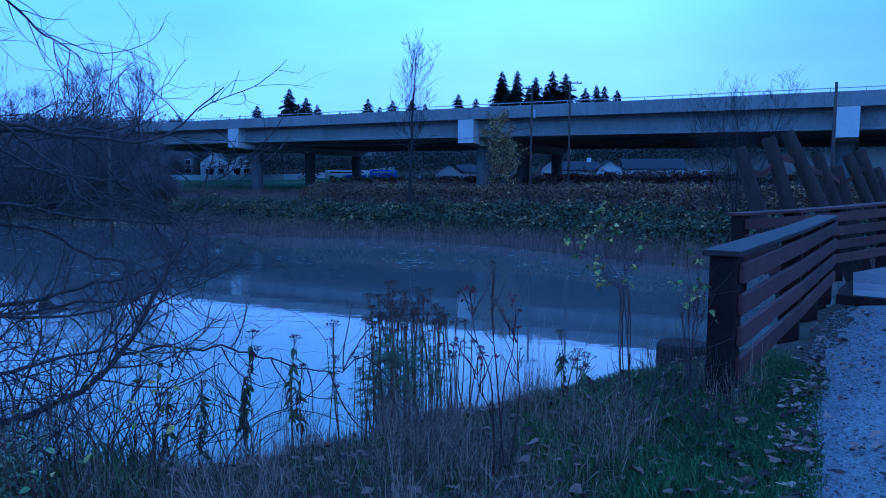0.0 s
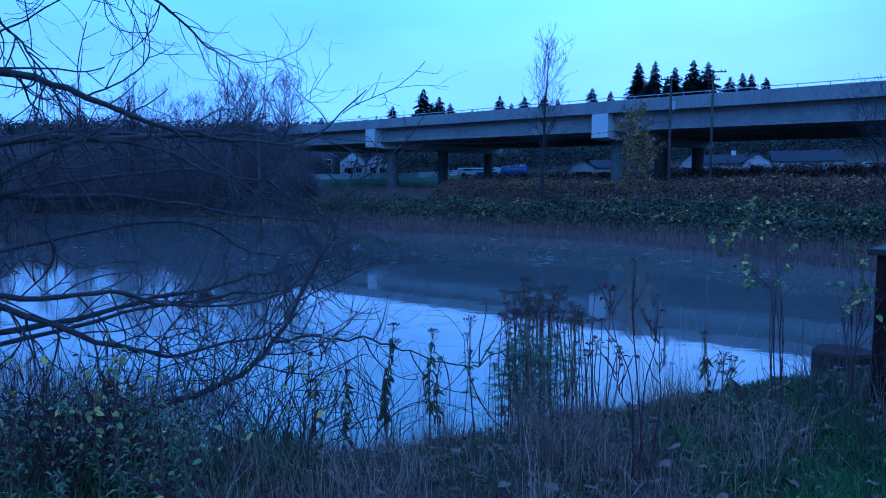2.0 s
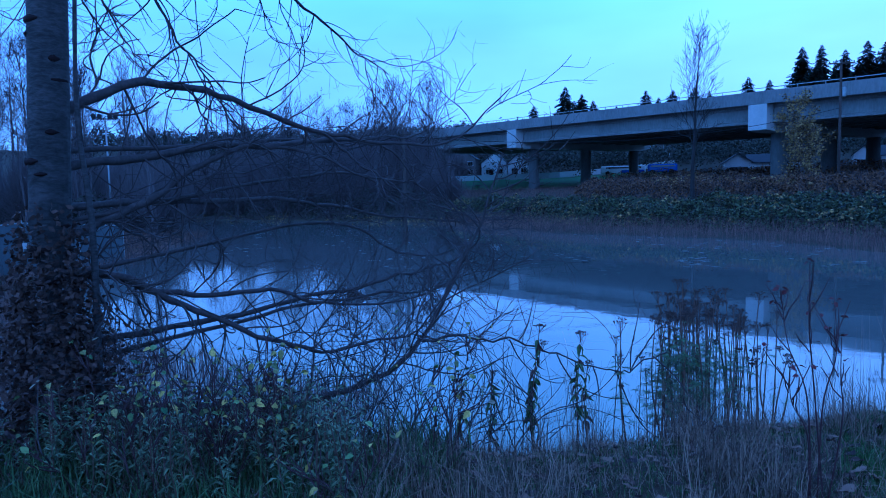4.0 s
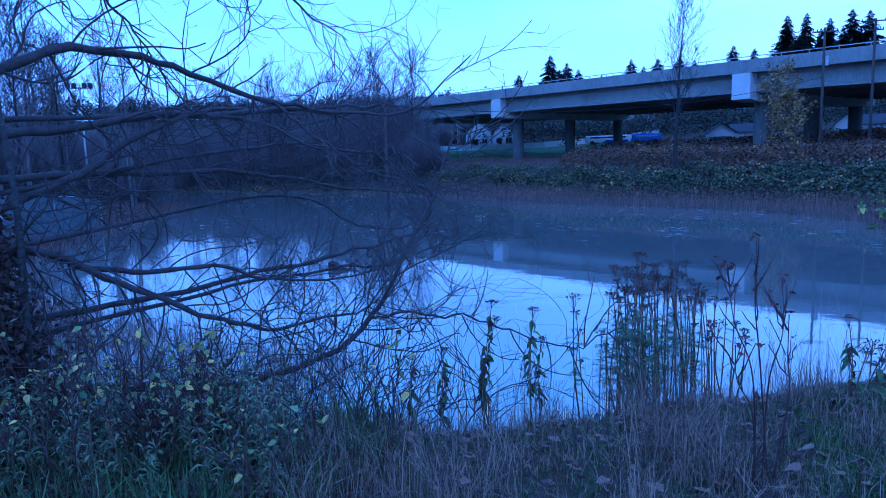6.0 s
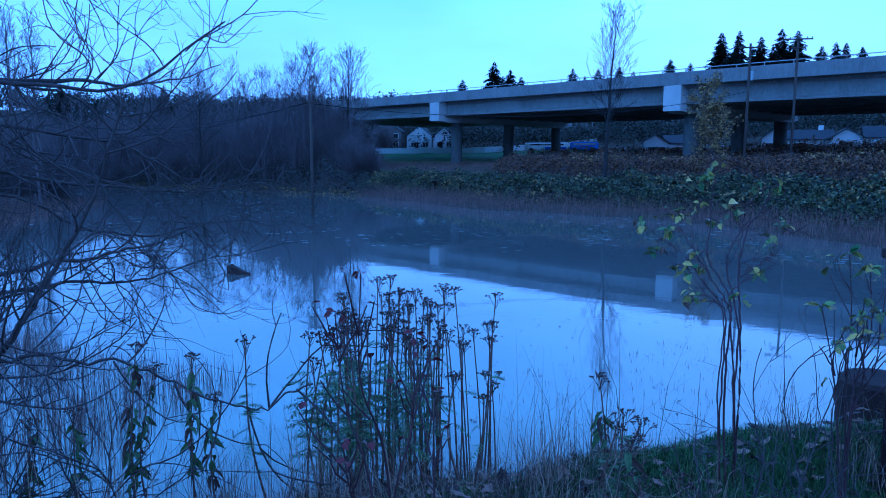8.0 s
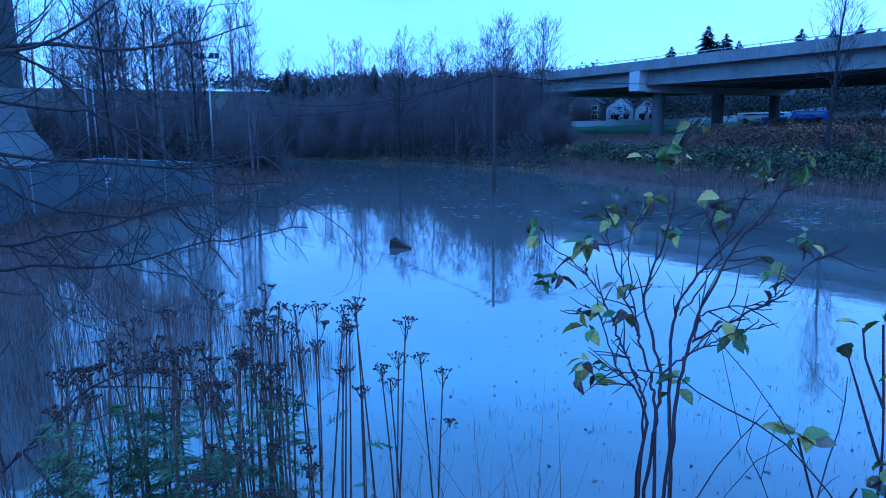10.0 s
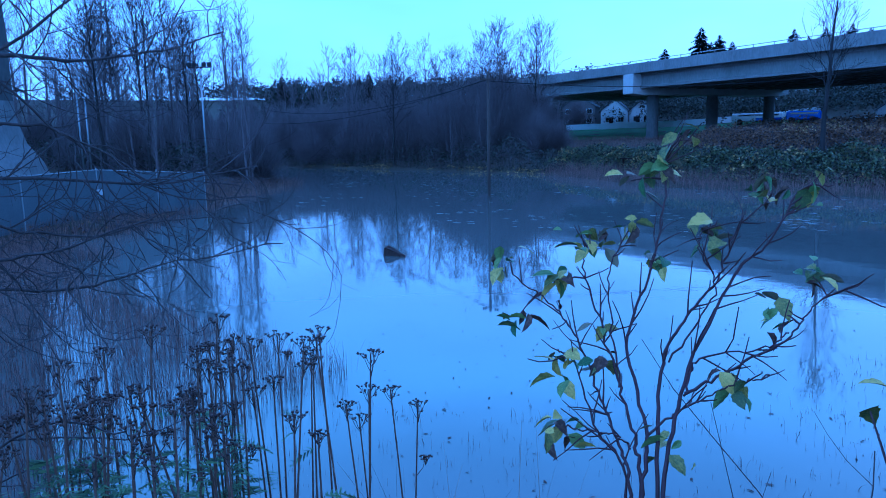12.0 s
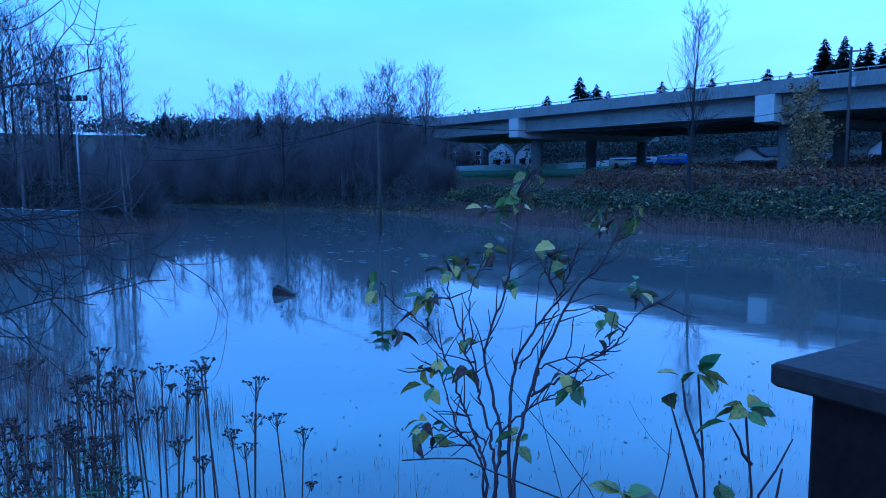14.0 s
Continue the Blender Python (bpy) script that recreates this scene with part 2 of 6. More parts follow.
def thing(name, x, y, z, label, category, group="", rz=0.0):
    ob = new(name)
    ob.empty_display_size = 0.1
    ob.matrix_world = pose(x, y, z, 0, 0, rz)
    bpy.context.view_layer.update()
    return tagged(ob, label, category, group)


def quads(name, P, material, parent=None):
    """One mesh of loose quads or triangles, P of shape (n, k, 3)."""
    n, k = P.shape[:2]
    me = bpy.data.meshes.new(name)
    me.vertices.add(n * k)
    me.vertices.foreach_set("co", P.reshape(-1).astype(np.float32))
    me.loops.add(n * k)
    me.loops.foreach_set("vertex_index", np.arange(n * k, dtype=np.int32))
    me.polygons.add(n)
    me.polygons.foreach_set("loop_start", np.arange(0, n * k, k, dtype=np.int32))
    me.polygons.foreach_set("loop_total", np.full(n, k, dtype=np.int32))
    me.update(calc_edges=True)
    me.validate()
    me.materials.append(material)
    ob = new(name, me)
    if parent is not None:
        ob.parent = parent
    return ob


rng = np.random.default_rng(7)


def leaf_quads(C, size, up=0.4, aspect=0.6, r=None):
    """Small leaves about the centres C, turned at random."""
    r = r or rng
    n = len(C)
    a = r.normal(size=(n, 3))
    a[:, 2] *= up
    a /= np.linalg.norm(a, axis=1, keepdims=True)
    b = np.cross(a, r.normal(size=(n, 3)))
    b /= np.linalg.norm(b, axis=1, keepdims=True)
    s = size * r.uniform(0.6, 1.35, (n, 1))
    a, b = a * s, b * s * aspect
    return np.stack([C - a, C - 0.1 * a + b, C + a, C - 0.1 * a - b], axis=1)


def blades(X, Y, Z, h, w, lean=0.25, r=None):
    """Thin bent blades of two tapering pieces; arrays of roots, heights and widths."""
    r = r or rng
    n = len(X)
    ang = r.uniform(0, 2 * np.pi, n)
    dx, dy = np.cos(ang), np.sin(ang)
    l = np.abs(r.normal(0, lean, n)) * h
    wa = r.uniform(0, 2 * np.pi, n)
    wx, wy = np.cos(wa) * w / 2, np.sin(wa) * w / 2
    root = np.stack([X, Y, Z], 1)
    side = np.stack([wx, wy, np.zeros(n)], 1)
    mid = root + np.stack([dx * l * 0.3, dy * l * 0.3, h * 0.55], 1)
    tip = root + np.stack([dx * l, dy * l, h * np.sqrt(np.clip(1 - (l / np.maximum(h, 1e-6)) ** 2 * 0.5, 0.2, 1))], 1)
    lo = np.stack([root - side, root + side, mid + side * 0.8, mid - side * 0.8], 1)
    hi = np.stack([mid - side * 0.8, mid + side * 0.8, tip + side * 0.15, tip - side * 0.15], 1)
    return np.concatenate([lo, hi])


# ---- ground and water ----
# the pond's outline, anticlockwise from the near bank
SHORE = [(-31, 12), (-20, 8.5), (-9, 6.3), (-4.5, 6.2), (-2.0, 6.9), (0.0, 8.3), (1.6, 9.5), (3.7, 11.9), (7.0, 15.5), (12, 18), (24, 17), (60, 5),
         (62, 14), (30, 30), (14.2, 38.5), (2.9, 54.4), (-6, 58.5), (-14.3, 61.5), (-30, 75.7), (-56.6, 84.3), (-84, 89.6), (-104, 88), (-84, 72), (-60, 60),
         (-51, 56), (-43, 42), (-36, 31), (-31.2, 24.3)]
SH = np.array(SHORE, float)


def shore_distance(x, y):
    """Signed distance to the pond's edge, positive on land."""
    x, y = np.asarray(x, float), np.asarray(y, float)
    best = np.full(x.shape, 1e9)
    inside = np.zeros(x.shape, bool)
    for (ax, ay), (bx, by) in zip(SH, np.roll(SH, -1, 0)):
        ex, ey = bx - ax, by - ay
        t = np.clip(((x - ax) * ex + (y - ay) * ey) / (ex * ex + ey * ey), 0, 1)
        best = np.minimum(best, np.hypot(x - ax - t * ex, y - ay - t * ey))
        cross = (ay > y) != (by > y)
        xi = ax + (y - ay) / (by - ay if by != ay else 1e-9) * ex
        inside ^= cross & (x < xi)
    return np.where(inside, -best, best)


def bumps(x, y, s, seed=0.0):
    return (np.sin(x * s + 1.3 + seed) * np.cos(y * s * 1.1 + 0.7 + seed) + 0.6 * np.sin(x * s * 2.3 + y * s * 1.7 + seed) + 0.35 * np.cos(x * s * 4.9 - y * s * 4.1 + seed * 2)) / 2


def ground_z(x, y):
    x, y = np.asarray(x, float), np.asarray(y, float)
    d = shore_distance(x, y)
    wob = bumps(x, y, 0.9)
    near = np.interp(d, [-6, -1, 0, 0.9, 2.5, 3.1, 5], [-1.5, -0.5, 0, 1.0, 2.72, 2.93, 2.99]) + 0.05 * bumps(x, y, 2.2) * (d > 0)
    far = np.interp(d, [-6, -1, 0, 3, 9, 18, 30, 60, 90, 160, 260, 420, 900], [-1.5, -0.4, 0, 0.35, 1.4, 2.6, 3.1, 4.3, 6.5, 14, 27, 34, 40]) + 0.12 * wob * (d > 0)
    spit = np.interp(d, [-6, -1, 0, 2, 6, 14, 40, 200], [-1.5, -0.3, 0, 0.5, 1.1, 1.4, 2.0, 4]) + 0.08 * wob * (d > 0)
    wn_ = np.clip((22 - y) / 6, 0, 1) * np.clip((x + 22) / 8, 0, 1)
    ws = np.clip((-24 - x) / 6, 0, 1) * np.clip((62 - y - 0.5 * np.maximum(0, -50 - x)) / 8, 0, 1)
    z = far * (1 - wn_) + near * wn_
    return z * (1 - ws) + spit * ws


def axis(lo, hi, a, b, step, grow):
    """Coordinates fine between a and b and coarser outwards."""
    vals = list(np.arange(a, b, step))
    for end, sgn in ((hi, 1), (lo, -1)):
        v, s = (b if sgn > 0 else a - step), step
        while (v < end) if sgn > 0 else (v > end):
            vals.append(v)
            s *= grow
            v += sgn * s
        vals.append(end)
    return np.array(sorted(set(np.round(vals, 4))))


gx, gy = axis(-1500, 1500, -6, 8, 0.2, 1.05), axis(-400, 2500, -1, 12, 0.2, 1.04)
GX, GY = np.meshgrid(gx, gy)
GZ = ground_z(GX, GY)
nx, ny = len(gx), len(gy)
idx = np.arange(nx * ny).reshape(ny, nx)
me = bpy.data.meshes.new("ground")
me.from_pydata(np.stack([GX, GY, GZ], -1).reshape(-1, 3).tolist(), [], np.stack([idx[:-1, :-1], idx[:-1, 1:], idx[1:, 1:], idx[1:, :-1]], -1).reshape(-1, 4).tolist())
me.polygons.foreach_set("use_smooth", [True] * len(me.polygons))
M_SOIL = third(mat("grassy_soil", (0.05, 0.065, 0.022), (0.028, 0.02, 0.014), 0.95, 0.8, 0.8, fine=18, bdist=0.05), 0.5, (0.07, 0.052, 0.032))
me.materials.append(M_SOIL)
ground = tagged(new("ground", me), "grassy muddy earth bank with dead leaves", "ground", kind="structure")

wm = bpy.data.materials.new("silty_water")
wm.use_nodes = True
wt = wm.node_tree
wb = wt.nodes["Principled BSDF"]
wb.inputs["Base Color"].default_value = (0.175, 0.175, 0.155, 1)
wb.inputs["Roughness"].default_value = 0.035
wb.inputs["IOR"].default_value = 1.5
wb.inputs["Specular IOR Level"].default_value = 0.9
wtc = wt.nodes.new("ShaderNodeTexCoord")
wmp = wt.nodes.new("ShaderNodeMapping")
wmp.inputs["Scale"].default_value = (0.6, 1.0, 1)
wno = wt.nodes.new("ShaderNodeTexNoise")
wno.inputs["Scale"].default_value = 1.6
wno.inputs["Detail"].default_value = 3
wno2 = wt.nodes.new("ShaderNodeTexNoise")
wno2.inputs["Scale"].default_value = 0.12
wno2.inputs["Detail"].default_value = 5
wbp = wt.nodes.new("ShaderNodeBump")
wbp.inputs["Strength"].default_value = 0.035
wbp.inputs["Distance"].default_value = 0.05
wrr = wt.nodes.new("ShaderNodeMapRange")
wrr.inputs["From Min"].default_value, wrr.inputs["From Max"].default_value = 0.42, 0.68
wrr.inputs["To Min"].default_value, wrr.inputs["To Max"].default_value = 0.015, 0.07
wt.links.new(wtc.outputs["Object"], wmp.inputs[0])
wt.links.new(wmp.outputs[0], wno.inputs["Vector"])
wt.links.new(wmp.outputs[0], wno2.inputs["Vector"])
wt.links.new(wno.outputs["Fac"], wbp.inputs["Height"])
wt.links.new(wbp.outputs[0], wb.inputs["Normal"])
wt.links.new(wno2.outputs["Fac"], wrr.inputs["Value"])
wt.links.new(wrr.outputs[0], wb.inputs["Roughness"])
water = part("water", Mesh().quad((-110, 4, 0), (64, 4, 0), (64, 94, 0), (-110, 94, 0)), wm)
tagged(water, "still silty pond water reflecting the dusk sky", "pond", kind="structure")


# ---- viaduct ----
VD = Vector((0.8624, -0.5063, 0))
VN = Vector((0.5063, 0.8624, 0))
SPAN = 43.2


def pier_foot(k, off=0.0):
    return Vector((2.6, 92.2, 0)) + VD * (SPAN * k) + VN * off


def deck_z(k):
    return 14.72 + (-0.45 * k if k < 0 else -0.62 * k)


def vframe(k, off, dz=0.0):
    p = pier_foot(k, off)
    m = Matrix.Identity(4)
    m.col[0][:3], m.col[1][:3], m.col[2][:3] = VN, -VD, (0, 0, 1)
    m.col[3][:3] = (p.x, p.y, deck_z(k) + dz)
    return m


def viaduct(off, wide, label, cap_mat):
    v = thing("viaduct", *pier_foot(0, off), label, "bridge", "highway viaducts")
    inv = v.matrix_world.inverted()

    def add(name, mb, material, label=""):
        o = part(name, mb, material, v, label)
        o.matrix_parent_inverse = inv
        return o
    ks = (-2, -1, 0, 1, 2, 3)
    for a, b in zip(ks, ks[1:]):
        A, B = vframe(a, off), vframe(b, off)
        add("deck", Mesh().prism([(0.05, -1.45), (wide, -1.45), (wide, -1.1), (0.05, -1.1)], A, B), M_CONC)
        for s in (0.0, wide - 0.3):
            add("parapet", Mesh().prism([(s, -1.5), (s + 0.34, -1.5), (s + 0.30, -0.05), (s + 0.26, 0), (s + 0.06, 0), (s + 0.02, -0.05)], A, B), M_CONC, "concrete parapet")
        for s in [1.5 + i * (wide - 3.6) / 8 for i in range(9)]:
            add("girder", Mesh().prism([(s, -1.45), (s, -1.75), (s + 0.2, -1.95), (s + 0.2, -3.25), (s - 0.1, -3.45), (s - 0.1, -3.72), (s + 0.95, -3.72), (s + 0.95, -3.45), (s + 0.65, -3.25), (s + 0.65, -1.95), (s + 0.95, -1.75), (s + 0.95, -1.45)], A, B), M_CONC)
        # rail on the parapet
        n = 14
        add("handrail", Mesh().prism([(0.12, 0.30), (0.22, 0.30), (0.22, 0.38), (0.12, 0.38)], A, B), M_STEEL)
        for i in range(n):
            w = vframe(a + (i + 0.5) / n, off)
            add("rail_post", Mesh().box((0.17, 0, 0.16), (0.07, 0.07, 0.34), w), M_STEEL)
    for k in ks[1:-1]:
        w = vframe(k, off)
        cap = Mesh()
        cap.prism([(0.02, -1.52), (0.02, -4.55), (2.2, -4.75), (wide - 2.2, -4.75), (wide, -4.4), (wide, -1.52)], w @ pose(0, -1.15, 0), w @ pose(0, 1.15, 0))
        add("pier_cap", cap, cap_mat, "pale concrete cross beam end")
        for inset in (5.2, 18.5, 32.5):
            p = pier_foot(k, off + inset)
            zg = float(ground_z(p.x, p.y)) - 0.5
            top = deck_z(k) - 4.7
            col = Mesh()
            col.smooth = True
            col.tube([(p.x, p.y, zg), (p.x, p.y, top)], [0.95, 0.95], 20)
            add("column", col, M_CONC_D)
    return v


viaduct(0, 36.0, "long grey concrete highway viaduct on round columns", M_CONC_L)


# ---- footbridge, railings, path ----
def board(a, b, wide, thick, name, material, parent, inv, up=Vector((0, 0, 1)), bev=0.006):
    """A board from a to b; wide is measured along up."""
    a, b = Vector(a), Vector(b)
    d = (b - a).normalized()
    s = d.cross(up).normalized()
    u = s.cross(d)
    m = Matrix.Identity(4)
    m.col[0][:3], m.col[1][:3], m.col[2][:3] = d, s, u
    m.col[3][:3] = (a + b) / 2
    me = Mesh().box((0, 0, 0), ((b - a).length, thick, wide), None, bev)
    o = part(name, me, material, parent)
    o.matrix_parent_inverse = inv
    o.matrix_basis = m
    return o


def railing(pts, label, heights=(0.10, 0.33, 0.56, 0.79), wide=0.15, cap_w=0.26, cap=None):
    """A timber railing along pts (x, y, base z): posts, four boards and a flat cap."""
    t = thing("railing", *pts[0], label, "railing", "timber railings of the footbridge")
    inv = t.matrix_world.inverted()
    for i, (a, b) in enumerate(zip(pts, pts[1:])):
        a, b = Vector(a), Vector(b)
        d = (b - a).normalized()
        side = Vector((d.y, -d.x, 0)).normalized()
        for h in heights:
            o = Vector((0, 0, h + wide / 2)) + side * 0.115
            board(a + o - d * 0.04, b + o + d * 0.02, wide, 0.04, "rail_board", M_WOOD, t, inv)
        n = max(1, round((b - a).length / 1.9))
        for k in range(n + (1 if i == len(pts) - 2 else 0)):
            p = a + (b - a) * (k / n)
            po = part("post", Mesh().box((0, 0, 0.38), (0.19, 0.19, 1.22), None, 0.012), M_POST, t, "dark square timber post")
            po.matrix_parent_inverse = inv
            po.matrix_basis = Matrix.Translation(p) @ pose(0, 0, 0, 0, 0, math.degrees(math.atan2(d.y, d.x)))
        up = Vector((0, 0, 1.01))
        c = board(a + up - d * (0.16 if i == 0 else 0.0), b + up + d * (0.08 if i == len(pts) - 2 else 0.0), 0.042, cap_w, "cap_board", cap or M_CAP, t, inv)
        c["label"] = "flat timber cap board"
    return t


railing([(2.263, 5.42, 3.0), (3.9, 7.75, 3.02), (5.62, 10.25, 3.06)], "brown stained timber railing with four boards beside the gravel path")
RAIL2 = [(4.55, 10.62, 3.08), (5.7, 11.42, 3.1), (6.8, 12.1, 3.14), (8.15, 12.95, 3.2), (9.7, 13.8, 3.26), (11.4, 14.6, 3.3), (13.4, 15.3, 3.32)]
railing(RAIL2, "curved brown timber railing along the footbridge deck", cap=M_WOOD)

# leaning logs outside the second railing, joined by short boards
LOGS = []
for ra, tp_, rr_ in (((5.35, 11.88, 4.14), (5.06, 12.0, 5.13), 0.165), ((5.98, 12.13, 4.18), (5.66, 12.28, 5.32), 0.165), ((6.48, 12.1, 4.22), (6.0, 12.35, 5.42), 0.165),
                     ((7.17, 12.87, 4.23), (6.87, 13.03, 5.1), 0.15), ((7.71, 13.48, 4.22), (7.54, 13.57, 4.88), 0.165), ((8.1, 13.48, 4.27), (7.79, 13.66, 5.11), 0.15),
                     ((8.47, 13.73, 4.27), (8.15, 13.92, 5.21), 0.16), ((8.78, 14.0, 4.32), (8.61, 14.11, 4.87), 0.15)):
    origin_ = Vector((0.24, 0.43, 4.47))
    ra, tp_ = origin_ + (Vector(ra) - origin_) * 1.14, origin_ + (Vector(tp_) - origin_) * 1.14
    LOGS.append((ra + (ra - tp_) * ((ra.z - 2.6) / (tp_.z - ra.z)), tp_, rr_))


def leaning_log(foot, top, r):
    f, t = Vector(foot), Vector(top)
    r *= 0.8
    f = f + (f - t) * 0.04
    lo = thing("leaning_log", *f, "dark round timber log leaning outward beside the footbridge railing", "log", "leaning logs along the footbridge")
    mb = Mesh()
    mb.smooth = False
    d = t - f
    pts = [f + d * k for k in (-0.18, 0.0, 0.25, 0.5, 0.75, 0.975, 1.0)]
    mb.tube(pts, [r * 1.06, r * 1.05, r * 1.02, r, r * 0.98, r * 0.96, r * 0.88], 18, cap=True)
    o = part("log", mb, M_LOG, lo)
    o.matrix_parent_inverse = lo.matrix_world.inverted()
    return lo


for f, t, r in LOGS:
    leaning_log(f, t, r)
BR = thing("log_brace", 6.1, 13.5, 4.6, "brown curved timber braces bolted between the leaning logs", "brace")
for (a, b), sag in (((0, 1), 0.22), ((1, 2), 0.0), ((2, 3), 0.12), ((3, 4), 0.0), ((4, 5), 0.08), ((5, 6), 0.0), ((6, 7), 0.06)):
    pa = Vector(LOGS[a][0]).lerp(Vector(LOGS[a][1]), 0.88)
    pb = Vector(LOGS[b][0]).lerp(Vector(LOGS[b][1]), 0.84 if b != 2 else 0.80)
    n = 6
    q = [pa.lerp(pb, i / n) - Vector((0, 0, sag * math.sin(math.pi * i / n))) for i in range(n + 1)]
    mb = Mesh()
    for i, e in enumerate(q):
        dd = (q[min(i + 1, n)] - q[max(i - 1, 0)]).normalized()
        s = dd.cross(Vector((0, 0, 1))).normalized() * 0.03
        h = Vector((0, 0, 0.055))
        k = len(mb.v)
        for c in (-s - h, s - h, s + h, -s + h):
            mb.v.append(tuple(e + c))
        if i:
            for j in range(4):
                mb.f.append((k - 4 + j, k - 4 + (j + 1) % 4, k + (j + 1) % 4, k + j))
    mb.f.append((3, 2, 1, 0))
    mb.f.append((k, k + 1, k + 2, k + 3))
    o = part("brace_board", mb, M_WOOD, BR)
    o.matrix_parent_inverse = BR.matrix_world.inverted()

# deck: planks across the bridge, following the curve of the railing
deck = thing("footbridge_deck", 5.6, 9.4, 3.06, "weathered grey timber plank deck of the footbridge", "deck")
dinv = deck.matrix_world.inverted()
path_in = [Vector((5.75, 9.75, 3.03)), Vector((7.0, 11.9, 3.08)), Vector((8.3, 12.75, 3.13)), Vector((9.85, 13.6, 3.19)), Vector((11.5, 14.4, 3.23)), Vector((13.4, 15.1, 3.25))]
path_out = [Vector((8.3, 7.9, 3.03)), Vector((9.0, 9.4, 3.08)), Vector((10.1, 10.3, 3.13)), Vector((11.2, 11.1, 3.19)), Vector((12.4, 11.8, 3.23)), Vector((13.9, 12.4, 3.25))]
for i in range(5):
    ln = (path_in[i + 1] - path_in[i]).length
    n = max(4, round(ln / 0.15))
    for k in range(n):
        a0, a1 = path_in[i].lerp(path_in[i + 1], (k + 0.03) / n), path_in[i].lerp(path_in[i + 1], (k + 0.97) / n)
        b0, b1 = path_out[i].lerp(path_out[i + 1], (k + 0.03) / n), path_out[i].lerp(path_out[i + 1], (k + 0.97) / n)
        mb = Mesh()
        dz = Vector((0, 0, 0.045))
        for p in (a0, a1, b1, b0):
            mb.v.append(tuple(p - dz))
        for p in (a0, a1, b1, b0):
            mb.v.append(tuple(p))
        mb.f += [(0, 1, 2, 3), (7, 6, 5, 4), (0, 4, 5, 1), (1, 5, 6, 2), (2, 6, 7, 3), (3, 7, 4, 0)]
        o = part("plank", mb, M_DECK, deck)
        o.matrix_parent_inverse = dinv
beam = Mesh()
for u in (path_in, path_out):
    for a, b in zip(u, u[1:]):
        beam.tube([a - Vector((0, 0, 0.30)), b - Vector((0, 0, 0.30))], [0.2, 0.2], 4, cap=True)
o = part("beam", beam, M_LOG, deck)
o.matrix_parent_inverse = dinv
board((5.45, 9.62, 3.0), (8.1, 7.75, 3.0), 0.12, 0.14, "threshold_board", M_POST, deck, dinv)

# gravel path: a low crowned strip that runs past the camera to the deck
PL = [(-3.0, -6.0), (-0.2, -2.5), (0.9, 0.8), (1.55, 3.0), (2.35, 4.6), (3.45, 6.5), (4.4, 8.0), (5.5, 9.6)]
PR = [(0.4, -6.5), (2.6, -3.2), (3.6, 0.0), (4.3, 2.2), (5.0, 3.6), (6.0, 5.2), (7.0, 6.4), (8.05, 7.7)]


def path_edge(pts, t):
    f = t * (len(pts) - 1)
    i = min(int(f), len(pts) - 2)
    return Vector((*pts[i], 0)).lerp(Vector((*pts[i + 1], 0)), f - i)


mb = Mesh()
mb.smooth = True
NU, NV = 160, 22
for i in range(NU + 1):
    l, r = path_edge(PL, i / NU), path_edge(PR, i / NU)
    l = l + Vector((1, -0.4, 0)) * float(0.10 * bumps(l.x, l.y, 2.6) + 0.02 * bumps(l.x, l.y, 7.0))
    for j in range(NV + 1):
        p = l.lerp(r, j / NV)
        e = min(j, NV - j) / NV
        mb.v.append((p.x, p.y, float(ground_z(p.x, p.y)) - 0.02 + 0.055 * min(1, e * 7) + 0.012 * float(bumps(p.x, p.y, 5.0))))
for i in range(NU):
    for j in range(NV):
        q = i * (NV + 1) + j
        mb.f.append((q, q + 1, q + NV + 2, q + NV + 1))
M_GRAVEL = mat("fine_gravel", (0.6, 0.59, 0.58), (0.015, 0.015, 0.015), 0.9, 45, 1.0, fine=120, bdist=0.025)
tagged(part("path", mb, M_GRAVEL), "grey crushed gravel footpath with fallen leaves", "path", kind="structure")
r2 = np.random.default_rng(3)
n = 26000
u, w = r2.uniform(0.42, 0.98, n), r2.uniform(0.0, 1.0, n)
C = np.array([path_edge(PL, a).lerp(path_edge(PR, a), b)[:] for a, b in zip(u, w)])
C[:, 2] = ground_z(C[:, 0], C[:, 1]) + 0.04
S = r2.uniform(0.004, 0.013, (n, 1, 1))
octa = np.array([[1, 0, 0], [0, 1, 0], [-1, 0, 0], [0, -1, 0], [0, 0, 0.7]])
ang = r2.uniform(0, 6.28, n)
R = np.stack([np.stack([np.cos(ang), -np.sin(ang), 0 * ang], -1), np.stack([np.sin(ang), np.cos(ang), 0 * ang], -1), np.stack([0 * ang, 0 * ang, 1 + 0 * ang], -1)], 1)
V = np.einsum('nij,kj->nki', R, octa) * S * r2.uniform(0.6, 1.3, (n, 5, 1)) + C[:, None]
me = bpy.data.meshes.new("gravel_stones")
F = (np.arange(n)[:, None, None] * 5 + np.array([[0, 1, 4], [1, 2, 4], [2, 3, 4], [3, 0, 4]])[None]).reshape(-1, 3)
me.from_pydata(V.reshape(-1, 3).tolist(), [], F.tolist())
me.materials.append(M_STONE)
tagged(new("gravel_stones", me), "loose grey crushed stones on the footpath", "gravel", kind="stuff")

# old pile stump at the water's edge
pile = thing("pile_stump", 2.85, 7.95, 1.2, "dark weathered round timber pile cut flat on top", "stump")
mb = Mesh()
mb.tube([(0, 0, -0.5), (0, 0, 1.0), (0, 0, 1.54), (0, 0, 1.57)], [0.29, 0.285, 0.28, 0.25], 18, cap=True)
part("log", mb, M_LOG, pile)


